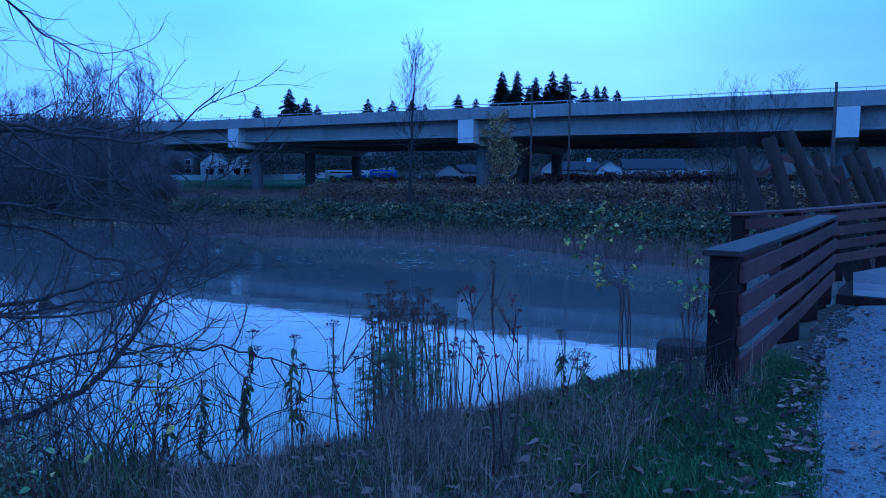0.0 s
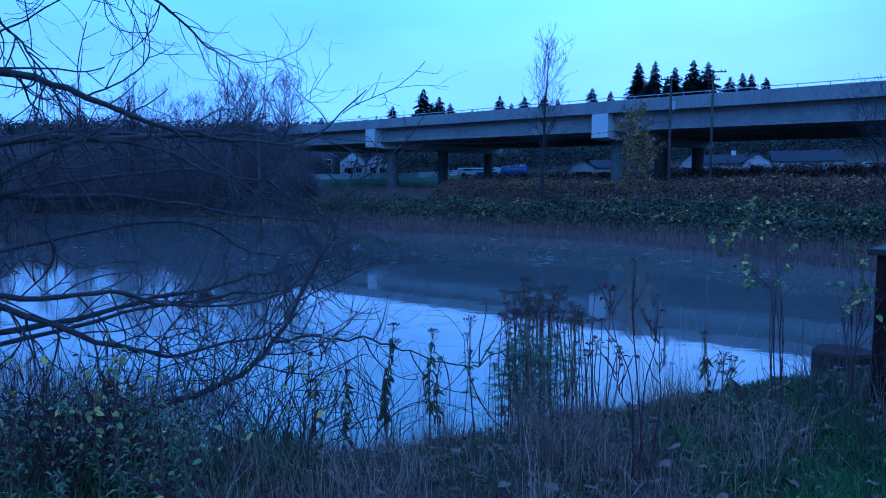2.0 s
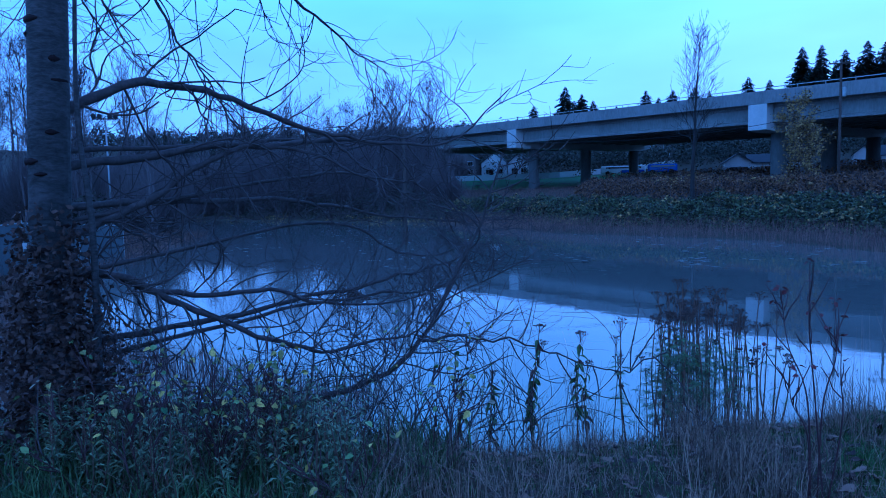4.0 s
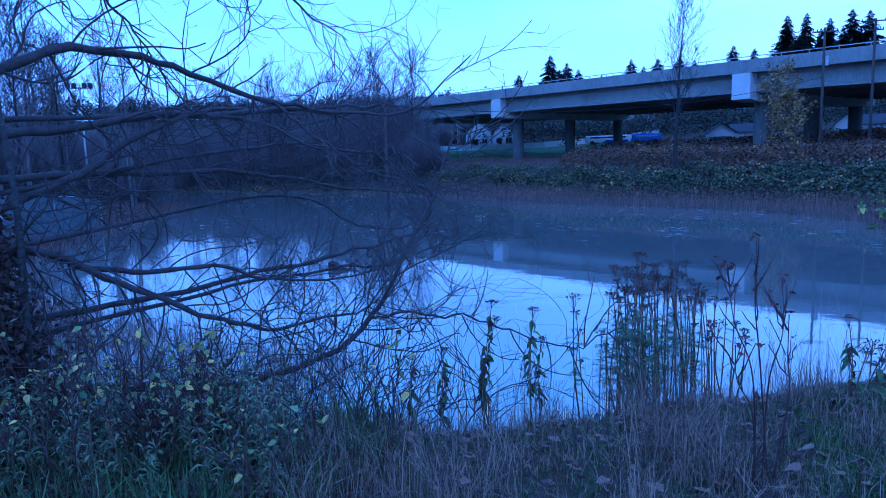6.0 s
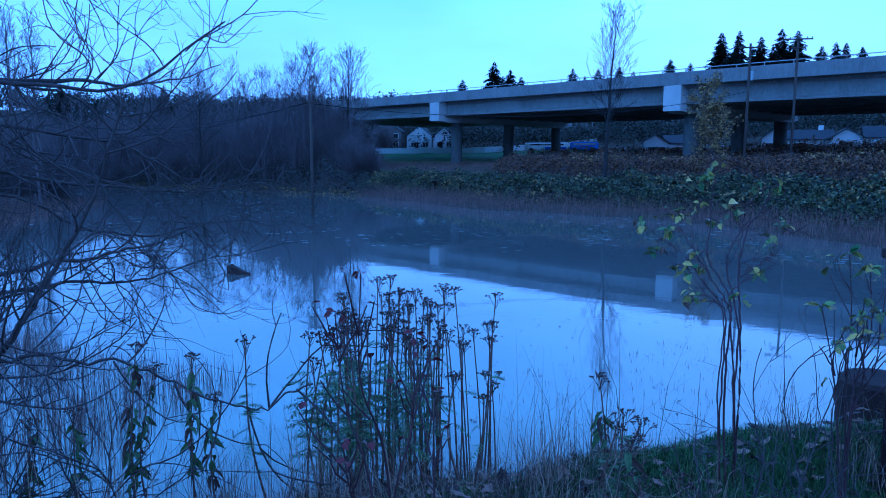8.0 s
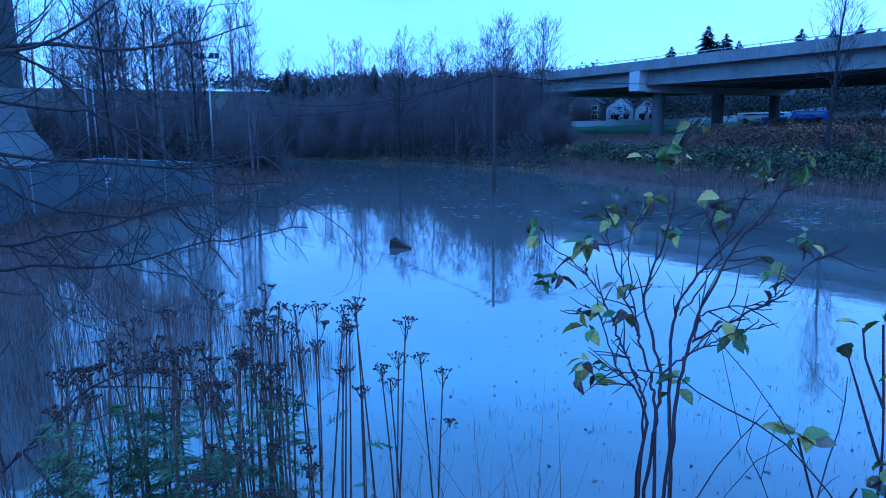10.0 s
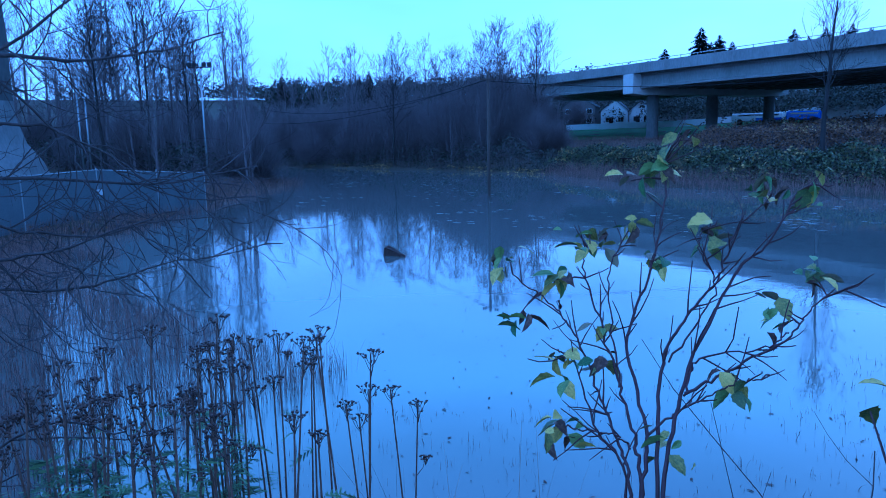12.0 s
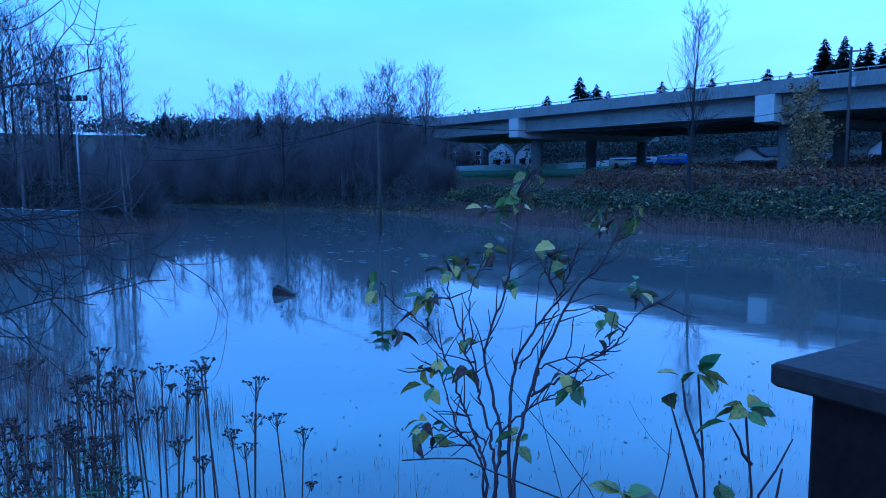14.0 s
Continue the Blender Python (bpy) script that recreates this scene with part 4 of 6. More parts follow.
leafy_shrub((0.53, 3.95, float(ground_z(0.53, 3.95))), [(0.47, 3.88, 4.08), (0.36, 3.95, 3.95), (0.58, 3.98, 3.9), (0.62, 4.05, 3.72), (0.40, 3.9, 3.6)],
            "thin bare shrub with a few dark red leaves", rs, 0.5, 4, 0.009, 6, REDLEAF, 0.7)
rw = random.Random(9)
for k in range(16):
    x, y = rw.uniform(-2.75, -0.9), rw.uniform(2.75, 3.9)
    y = min(y, 3.2 + (x + 2.75) * 0.42)
    z = float(ground_z(x, y))
    tips = [(x + rw.gauss(0, 0.14), y + rw.gauss(0, 0.14), z + rw.uniform(0.35, 0.8)) for _ in range(4)]
    leafy_shrub((x, y, z), tips, "low bramble shoot with drooping yellow-green leaves", rw, 0.2, 2, 0.006, 5, None, 0.8, "low shrubs under the alder")


def umbel(mb, p, w, rnd_):
    """A flat-topped dead flower head: forking stalks that start below it, each with a few button heads."""
    foot = p - Vector((0, 0, w * 1.6))
    top = p.z + w * 0.35
    for k in range(7):
        a, r = k * 2.4 + rnd_.uniform(-0.3, 0.3), w * math.sqrt((k + 0.6) / 7)
        low = foot + Vector((0, 0, w * rnd_.uniform(0.0, 0.9)))
        q = Vector((p.x + math.cos(a) * r, p.y + math.sin(a) * r, top - w * 0.5 * (r / w) ** 2 + rnd_.uniform(-0.007, 0.004)))
        fork = low.lerp(q, 0.72)
        mb.tube([low, low.lerp(fork, 0.5) + Vector((math.cos(a), math.sin(a), -0.5)) * (0.06 * w), fork], [0.0015, 0.0013, 0.0011], 3)
        for j in range(4):
            e = q + Vector((rnd_.gauss(0, 0.008), rnd_.gauss(0, 0.008), rnd_.uniform(-0.004, 0.003)))
            mb.tube([fork, e], [0.0009, 0.0008], 3)
            s = rnd_.uniform(0.0042, 0.0062)
            mb.tube([e - Vector((0, 0, s * 0.5)), e + Vector((0, 0, s * 0.2)), e + Vector((0, 0, s * 0.6))], [s * 0.5, s, s * 0.55], 5, cap=True)


def fern_leaf(P, p, d, length, rnd_):
    """A feather-cut leaf: a rib with narrow paired leaflets, as quads in the list P."""
    side = d.cross(Vector((0, 0, 1))).normalized()
    n = 7
    for i in range(1, n + 1):
        f = i / n
        c = p + d * (length * f) - Vector((0, 0, 0.45 * length * f * f))
        w = length * 0.30 * math.sin(math.pi * (0.18 + 0.75 * f)) + 0.004
        for s in (-1, 1):
            e = c + side * (s * w) + d * (w * 0.5) - Vector((0, 0, w * rnd_.uniform(0.0, 0.5)))
            h = d * (length * 0.045)
            P.append([c - h, c + h, e + h * 0.4, e - h * 0.6])
    P.append([p - side * 0.0012, p + side * 0.0012, p + d * length - Vector((0, 0, 0.45 * length)) + side * 0.0008, p + d * length - Vector((0, 0, 0.45 * length)) - side * 0.0008])


def tansy(x, y, n, top, spread, label, rnd_, green=0.6, lean=0.10):
    z = float(ground_z(x, y))
    t = thing("tansy_plant", x, y, z, label, "wild plant", "dead tansy stalks along the bank")
    inv = t.matrix_world.inverted()
    P = []
    for k in range(n):
        bx, by = x + rnd_.gauss(0, spread), y + rnd_.gauss(0, spread)
        bz = float(ground_z(bx, by)) - 0.03
        h = (top - bz) * rnd_.uniform(0.84, 1.02)
        tip = Vector((bx + rnd_.gauss(0, lean), by + rnd_.gauss(0, lean), bz + h))
        b = Vector((bx, by, bz))
        line = smooth_line([b, b.lerp(tip, 0.5) + Vector((rnd_.gauss(0, 0.02), rnd_.gauss(0, 0.02), 0)), tip], 9)
        mb = Mesh()
        mb.tube(line, [0.0064 - 0.0034 * i / 9 for i in range(10)], 5)
        st = part("stem", mb, M_STALK, t)
        st.matrix_parent_inverse = inv
        hd = Mesh()
        umbel(hd, tip, rnd_.uniform(0.035, 0.058), rnd_)
        heads = [hd]
        for j in range(rnd_.choice((0, 0, 0, 1))):
            hd = Mesh()
            heads.append(hd)
            i = rnd_.choice((6, 7, 8))
            a = rnd_.uniform(0, 6.28)
            q = line[i] + Vector((math.cos(a) * 0.05, math.sin(a) * 0.05, 0.10))
            hd.tube([line[i], line[i].lerp(q, 0.5) + Vector((math.cos(a), math.sin(a), 0)) * 0.012, q], [0.002, 0.0017, 0.0014], 3)
            umbel(hd, q, rnd_.uniform(0.018, 0.03), rnd_)
        for hd in heads:
            part("flower_head", hd, M_SEED, st, "dry brown flat-topped flower head")
        for j in range(int(rnd_.uniform(12, 18) * green)):
            i = rnd_.uniform(2.8, 7.3)
            p = line[int(i)].lerp(line[int(i) + 1], i % 1)
            a = rnd_.uniform(0, 6.28)
            fern_leaf(P, p, Vector((math.cos(a), math.sin(a), rnd_.uniform(-0.3, 0.5))).normalized(), rnd_.uniform(0.06, 0.115), rnd_)
    if P:
        o = quads("leaves", np.array([[tuple(v) for v in q] for q in P]), M_TANLEAF, t)
        o["label"] = "feathery green leaves"
        o.matrix_parent_inverse = inv
    return t


rt = random.Random(21)
TL = "clump of dead tansy stalks with feathery green leaves"
for x, y, n, top, sp, g in ((-0.12, 5.05, 7, 3.66, 0.10, 1.2), (-0.16, 5.3, 9, 3.72, 0.11, 1.2), (-0.06, 5.55, 8, 3.73, 0.11, 1.1), (-0.2, 5.75, 8, 3.68, 0.10, 0.7), (-0.25, 5.98, 4, 3.62, 0.05, 0.2), (-0.02, 5.92, 4, 3.69, 0.05, 0.1),
                            (-0.03, 6.13, 3, 3.65, 0.04, 0.1), (0.22, 6.05, 3, 3.61, 0.04, 0.0), (0.08, 6.33, 2, 3.35, 0.03, 0.0), (0.25, 6.38, 2, 3.41, 0.03, 0.0), (0.3, 5.6, 6, 3.55, 0.08, 0.1), (0.14, 5.35, 7, 3.6, 0.10, 0.7), (-0.22, 4.9, 5, 3.6, 0.10, 1.0), (0.38, 5.2, 4, 3.4, 0.07, 0.1),
                            (-0.55, 6.1, 4, 3.2, 0.14, 0.6), (1.02, 4.95, 3, 3.4, 0.03, 0.4), (1.3, 4.75, 2, 3.25, 0.03, 0.3)):
    tansy(x, y, n, top, sp, TL if g > 0.3 else "sparse dead tansy stalks with flat brown heads", rt, g, 0.06)


# tall weeds with wilted hanging leaves
WILT = leaf_mesh("leaf", M_TANLEAF, 0.11, 0.05, 0.15, 0.5, 0.8)
WILT_D = leaf_mesh("leaf", M_SEED, 0.10, 0.04, 0.15, 0.7, 0.9)


def wilted_weed(x, y, top, rnd_, n=16, head=0.04):
    z = float(ground_z(x, y))
    t = thing("wilted_weed", x, y, z, "tall dead weed with wilted hanging leaves", "wild plant", "wilted weeds on the bank")
    inv = t.matrix_world.inverted()
    b, e = Vector((x, y, z - 0.04)), Vector((x + rnd_.gauss(0.03, 0.03), y + rnd_.gauss(0, 0.03), top))
    line = smooth_line([b, b.lerp(e, 0.5) + Vector((rnd_.gauss(0, 0.03), rnd_.gauss(0, 0.02), 0)), e], 14)
    mb = Mesh()
    mb.tube(line, [0.0062 - 0.0003 * i for i in range(15)], 5)
    for k in range(5):
        i = rnd_.randrange(6, 13)
        twig(mb, line[i], Vector((rnd_.gauss(0, 1), rnd_.gauss(0, 1), 0.8)).normalized(), rnd_.uniform(0.06, 0.16), 0.0026, rnd_, 0, 0.5)
    st_ = part("stem", mb, M_STALK, t)
    st_.matrix_parent_inverse = inv
    hd = Mesh()
    umbel(hd, e, head, rnd_)
    part("flower_head", hd, M_SEED, st_)
    for k in range(n):
        f = rnd_.uniform(0.35, 0.92) * 14
        p = line[int(f)].lerp(line[int(f) + 1], f % 1)
        a = rnd_.uniform(0, 6.28)
        d = Vector((math.cos(a), math.sin(a), rnd_.uniform(-1.2, -0.1))).normalized()
        add_leaf(t, inv, p, d, rnd_, rnd_.choice((WILT, WILT, WILT_D)), rnd_.uniform(0.35, 0.75))


for x, y, top, n in ((-1.03, 4.72, 3.56, 20), (-0.98, 4.78, 3.42, 12), (-0.74, 4.74, 3.52, 16), (-0.68, 4.82, 3.3, 10), (-1.32, 4.6, 3.25, 12), (-1.5, 4.5, 3.2, 14), (1.0, 5.05, 3.5, 9), (1.12, 4.9, 3.3, 8)):
    wilted_weed(x, y, top, rt, n * 2)

# upright green weeds with narrow leaves at the alder's foot
def green_weed(x, y, rnd_):
    z = float(ground_z(x, y))
    t = thing("green_weed", x, y, z, "upright green weed with narrow pale leaves", "wild plant", "green weeds under the alder")
    inv = t.matrix_world.inverted()
    P = []
    for k in range(5):
        b = Vector((x + rnd_.gauss(0, 0.09), y + rnd_.gauss(0, 0.09), z - 0.03))
        e = b + Vector((rnd_.gauss(0, 0.06), rnd_.gauss(0, 0.06), rnd_.uniform(0.28, 0.6)))
        line = smooth_line([b, b.lerp(e, 0.5) + Vector((rnd_.gauss(0, 0.015), rnd_.gauss(0, 0.015), 0)), e], 10)
        mb = Mesh()
        mb.tube(line, [0.004 - 0.0002 * i for i in range(11)], 4)
        o = part("stem", mb, M_STALK, t)
        o.matrix_parent_inverse = inv
        for j in range(26):
            f = rnd_.uniform(2.5, 9.95)
            p = line[int(f)].lerp(line[min(10, int(f) + 1)], f % 1)
            a = j * 2.4 + rnd_.uniform(-0.4, 0.4)
            d = Vector((math.cos(a), math.sin(a), rnd_.uniform(0.1, 0.9))).normalized()
            ln = rnd_.uniform(0.05, 0.10) * (1.15 - 0.05 * f)
            w = d.cross(Vector((0, 0, 1))).normalized() * (ln * 0.13)
            m, q = p + d * (ln * 0.5), p + d * ln - Vector((0, 0, ln * 0.35))
            P.append([p, m - w + Vector((0, 0, 0.004)), q, m])
            P.append([p, m, q, m + w + Vector((0, 0, 0.004))])
    o = quads("leaves", np.array([[tuple(v) for v in q] for q in P]), M_WEED, t)
    o.matrix_parent_inverse = inv


M_WEED = mat("pale_green_weed_leaf", (0.27, 0.31, 0.15), (0.07, 0.085, 0.04), 0.6, 14.0, 0.2, isl=0.6)
rg = random.Random(64)
for k in range(34):
    x = rg.uniform(-3.3, -1.55)
    green_weed(x, 2.55 + (x + 3.3) * 0.28 + rg.uniform(0.0, 0.75), rg)

# grasses


def scatter(n, x0, x1, y0, y1, r, dmin=-99.0, dmax=99.0):
    X, Y = r.uniform(x0, x1, n), r.uniform(y0, y1, n)
    d = shore_distance(X, Y)
    k = (d > dmin) & (d < dmax)
    return X[k], Y[k], d[k]


def off_path(X, Y):
    """True where a point lies off the gravel, towards the pond."""
    ex, ey = np.array([p[0] for p in PL]), np.array([p[1] for p in PL])
    return X < np.interp(Y, ey, ex) + 0.16


def tufts(name, n, box, per, h, w, material, label, seed, dmin, dmax, spread=0.05, lean=0.35, cat="grass", water=False):
    r = np.random.default_rng(seed)
    X, Y, d = scatter(n, *box, r, dmin, dmax)
    k = off_path(X, Y) | (Y > 9.5)
    X, Y = X[k], Y[k]
    X, Y = np.repeat(X, per), np.repeat(Y, per)
    X, Y = X + r.normal(0, spread, len(X)), Y + r.normal(0, spread, len(X))
    Z = np.where(shore_distance(X, Y) < 0, -0.05, ground_z(X, Y) - 0.01)
    H = r.uniform(*h, len(X))
    ob = quads(name, blades(X, Y, Z, H, r.uniform(*w, len(X)), lean, r), material)
    return tagged(ob, label, cat, kind="stuff")


tufts("green_grass", 5000, (-1.5, 3.4, 0.5, 7.0), 6, (0.03, 0.10), (0.0035, 0.007), M_GRASS, "short green grass on the bank", 1, 2.3, 9.0, 0.03, 0.6)
tufts("green_patch", 9500, (0.75, 3.3, 3.2, 6.6), 7, (0.03, 0.11), (0.0035, 0.007), M_GRASS, "thick green grass beside the path", 8, 2.2, 9.0, 0.03, 0.6)
tufts("dry_grass", 4800, (-4.5, 1.1, 2.0, 8.5), 10, (0.05, 0.20), (0.0022, 0.0045), M_DRY, "tangled flattened dry grass along the bank", 2, 1.0, 5.5, 0.06, 1.0)
tufts("arching_tufts", 120, (-4.0, 1.5, 2.6, 7.5), 70, (0.18, 0.45), (0.0022, 0.0042), M_DRY, "arching tufts of long dead grass", 9, 1.6, 4.2, 0.05, 0.75)
tufts("tall_dead_grass", 340, (-4.5, 1.2, 3.0, 9.0), 8, (0.35, 0.85), (0.002, 0.0038), M_DRY, "tall thin dead grass stalks on the bank", 3, 1.6, 3.2, 0.08, 0.25)
tufts("post_grass", 14, (1.75, 2.6, 4.9, 6.1), 30, (0.15, 0.5), (0.002, 0.004), M_DRY, "dry grass round the railing post", 4, 0, 20, 0.06, 0.4)
tufts("herb_layer", 1300, (-4.4, -1.2, 1.6, 4.2), 8, (0.10, 0.30), (0.005, 0.011), M_TANLEAF, "rank green weeds under the bare tree", 5, 1.8, 9, 0.05, 0.5, "weeds")
tufts("flooded_grass", 1500, (-12, 4, 6.0, 20), 4, (0.05, 0.2), (0.004, 0.009), M_REED, "thin grass stalks standing in the flooded pond edge", 6, -6.5, 0.3, 0.10, 0.18, "reeds")
tufts("flooded_reed_bed", 7500, (-31, -6.5, 5.5, 20), 6, (0.25, 0.8), (0.005, 0.010), M_REED, "brown flooded reeds in shallow water", 7, -7.5, 1.2, 0.14, 0.25, "reeds")


def ground_leaves(name, n, box, seed, size, lift, keep):
    r = np.random.default_rng(seed)
    X, Y, d = scatter(n, *box, r, 2.0, 30)
    k = keep(X, Y, r)
    X, Y = X[k], Y[k]
    n = len(X)
    m = 12
    a = np.linspace(0, 2 * np.pi, m, endpoint=False)
    rad = np.array([1.25, 0.92, 0.80, 0.70, 0.74, 0.84, 1.0, 0.84, 0.72, 0.72, 0.78, 0.94])
    s = r.uniform(*size, (n, 1))
    th = r.uniform(0, 6.28, (n, 1))
    rr = rad[None] * s * r.uniform(0.8, 1.15, (n, m))
    px, py = rr * np.cos(a + th), rr * np.sin(a + th) * r.uniform(0.5, 0.85, (n, 1))
    pz = r.uniform(0.1, 0.8, (n, 1)) * (px ** 2 * 0.4 + py ** 2 * 1.6) / s + px * r.normal(0, 0.25, (n, 1)) + r.normal(0, 0.004, (n, m))
    P = np.stack([px + X[:, None], py + Y[:, None], pz + ground_z(X, Y)[:, None] + lift], -1)
    return tagged(quads(name, P, M_FALLEN if name == "fallen_leaves" else M_TANLEAVES), "brown and tan fallen maple leaves", "leaves", kind="stuff")


M_TANLEAVES = third(mat("pale_fallen_leaf", (0.40, 0.30, 0.22), (0.05, 0.03, 0.022), 0.75, 14.0, 0.3, isl=0.9), 0.5, (0.22, 0.15, 0.11))
edge_x = lambda Y: np.interp(Y, [p[1] for p in PL], [p[0] for p in PL])
ground_leaves("fallen_leaves", 3000, (-3.5, 3.6, 1.0, 7.2), 41, (0.015, 0.05), 0.05, lambda X, Y, r: off_path(X, Y))
ground_leaves("path_leaves", 4200, (0.5, 5.5, 1.0, 9.0), 42, (0.015, 0.052), 0.06, lambda X, Y, r: (X > edge_x(Y) - 0.1) & (r.random(len(X)) < np.exp(-np.abs(X - edge_x(Y)) / 0.35)))


# ---- far bank plants ----
def bare_tree_meshes(seed, h, crown, slim=1.0, start=0.3, twigs=1.0, rmin=0.011, trunk_r=None, forks=1):
    """Trunk and twig crown of a leafless tree, as two meshes, rooted at the origin."""
    r = random.Random(seed)
    trunk, tw = Mesh(), Mesh()
    trunk.smooth = True
    R = trunk_r or h * 0.011
    for f in range(forks):
        lean = Vector((r.gauss(0, 0.03 * forks), r.gauss(0, 0.03 * forks), 1)).normalized()
        hh = h * (1 if f == 0 else r.uniform(0.7, 0.95))
        p = Vector((0, 0, -0.3))
        line, n = [p], 12
        for i in range(n):
            p = p + (lean + Vector((r.gauss(0, 0.03), r.gauss(0, 0.03), 0))) * (hh / n)
            line.append(p)
        trunk.tube(line, [max(rmin, R * (1 - 0.93 * i / n)) for i in range(n + 1)], 7)
        nb = int(26 * twigs)
        for b in range(nb):
            t = start + (1 - start) * (b + r.random()) / nb
            k = min(n - 1, int(t * n))
            q = line[k].lerp(line[k + 1], t * n - k)
            a = b * 2.4 + r.uniform(-0.5, 0.5)
            env = math.sin(math.pi * min(1, (t - start) / (1 - start) * 0.85 + 0.15)) ** 0.7
            ln = crown * (0.35 + 0.65 * env) * r.uniform(0.7, 1.1)
            d = Vector((math.cos(a), math.sin(a), 0.75 * slim + 0.7 * t))
            branch(tw, q, d.normalized(), ln, max(rmin * 1.3, R * 0.3 * (1 - t)), r, 2, rmin)
    return trunk, tw


def branch(mb, p, d, ln, rad, r, depth, rmin):
    n = 4 if depth > 0 else 3
    pts = [p]
    for i in range(n):
        d = (d + Vector((r.gauss(0, 0.12), r.gauss(0, 0.12), 0.10 + r.gauss(0, 0.08)))).normalized()
        p = p + d * (ln / n)
        pts.append(p)
    mb.tube(pts, [max(rmin * 0.7, rad * (1 - 0.75 * i / n)) for i in range(n + 1)], 3)
    if depth > 0:
        for k in range(4 if depth > 1 else 3):
            f = r.uniform(0.25, 1.0)
            i = min(n - 1, int(f * n))
            q = pts[i].lerp(pts[i + 1], f * n - i)
            s = d.cross(Vector((r.gauss(0, 1), r.gauss(0, 1), r.gauss(0, 1)))).normalized()
            branch(mb, q, (d * 0.8 + s * 0.65).normalized(), ln * r.uniform(0.35, 0.6), rad * 0.55, r, depth - 1, rmin)


def plant_tree(meshes, label, group="", name="bare_tree", mats=(M_FARTWIG, M_FARTWIG), cat="tree"):
    t = thing(name, 0, 0, 0, label, cat, group)
    part("trunk", meshes[0], mats[0], t)
    part("crown", meshes[1], mats[1], t)
    return t


def place(t, x, y, s=1.0, rz=0.0, sink=0.0, sz=None):
    m = Matrix.Translation((x, y, float(ground_z(x, y)) - sink)) @ pose(0, 0, 0, 0, 0, rz) @ Matrix.Diagonal((s, s, sz or s, 1))
    t.matrix_world = m
    return t


GW = "leafless trees of the wood"
tall = plant_tree(bare_tree_meshes(1, 15.6, 4.6, 1.5, 0.34, 1.5, 0.016, 0.24), "tall slender leafless tree with a narrow oval crown", "", "bare_tree", (M_FARDARK, M_FARDARK))
place(tall, -3.55, 70)
rt_ = plant_tree(bare_tree_meshes(2, 9.4, 2.5, 0.8, 0.18, 1.3, 0.008, 0.07, 4), "many-stemmed leafless tree with fine twigs", "", "bare_tree", (M_FARDARK, M_FARDARK))
place(rt_, 19.0, 45.5, 1.08)
protos = [plant_tree(bare_tree_meshes(10 + i, (14, 11, 16, 9)[i], (2.6, 2.8, 2.4, 2.8)[i], (1.3, 0.9, 1.5, 0.8)[i], (0.3, 0.2, 0.35, 0.12)[i], (0.9, 0.75, 0.9, 0.6)[i], 0.017, None, (1, 2, 1, 3)[i]),
                     ("slender leafless tree in the dark wood", "twin-stemmed leafless tree in the dark wood", "tall thin leafless tree behind the fence", "bushy leafless tree at the pond's edge")[i], GW) for i in range(4)]
protos.append(plant_tree(bare_tree_meshes(15, 14, 3.6, 1.1, 0.32, 1.7, 0.018, 0.15), "leafless tree with an oval crown of fine twigs", GW, "bare_tree", (M_FARDARK, M_FARDARK)))
spots = []
rq = random.Random(77)
SPECIAL = [(1, -45.5, 92.5, 1.6), (1, -41.5, 94.5, 1.55), (1, -66, 92, 1.4), (1, -57, 94, 1.35), (1, -77, 96, 1.3), (0, -45.5, 46, 1.4), (2, -64.5, 69.5, 1.1), (0, -84, 96, 1.0), (1, -72, 98, 1.1), (3, -46, 93, 1.5), (1, -48, 96, 1.35), (3, -47, 94, 1.2), (1, -52, 95, 1.2), (2, -50, 50, 0.9), (3, -41.5, 90, 0.55), (3, -38.5, 88, 0.4), (1, -49, 92, 1.25), (3, -50, 90, 1.2), (3, -46, 88, 0.9), (3, -52, 89, 1.2), (3, -57, 91, 1.15), (3, -62, 92, 1.2), (3, -68, 93, 1.1), (3, -75, 94, 1.2)]
for i, x, y, s in SPECIAL:
    spots.append((i, x, y, s))
for k in range(60):   # behind the fence
    spots.append((rq.choice((0, 2, 2, 1)), rq.uniform(-112, -58), rq.uniform(42, 78), rq.uniform(1.0, 1.6)))
for k in range(22):
    spots.append((rq.choice((0, 2, 1)), rq.uniform(-66, -47), rq.uniform(42, 60), rq.uniform(0.7, 1.15)))
for k in range(42):   # along the far end
    x = rq.uniform(-118, -43)
    spots.append((rq.choice((1, 3, 3, 0)), x, 96 - 0.0 * x + rq.uniform(-3, 22) + (x + 30) * -0.08, rq.uniform(0.8, 1.35)))
for i, x, y, s in ((1, -62, 99, 1.6), (1, -69, 101, 1.7), (3, -74, 100, 1.8), (1, -80, 102, 1.65), (3, -56, 99, 1.6), (1, -87, 101, 1.7), (3, -51, 100, 1.5), (1, -95, 100, 1.6)):   # taller round crowns on the skyline
    spots.append((i, x, y, s))
for i, x, y, s in ((4, -45.2, 45.6, 1.2), (4, -59.0, 63.5, 1.28), (4, -65.6, 78, 1.1), (4, -62.4, 89, 1.15), (4, -46.7, 92.5, 1.25), (4, -41.8, 95, 1.2), (4, -58, 49.6, 1.05), (4, -56.2, 43.5, 1.2), (4, -60, 41.5, 1.25), (4, -66, 50, 1.3), (4, -72, 62, 1.35), (4, -55.5, 95, 1.1), (4, -51, 96, 1.15)):
    spots.append((i, x, y, s))
used = set()
for i, x, y, s in spots:
    if float(shore_distance(x, y)) < 1.0:
        continue
    t = protos[i] if i not in used else copy_thing(protos[i], Matrix.Identity(4))
    used.add(i)
    place(t, x, y, s, rq.uniform(0, 360), 0.2)


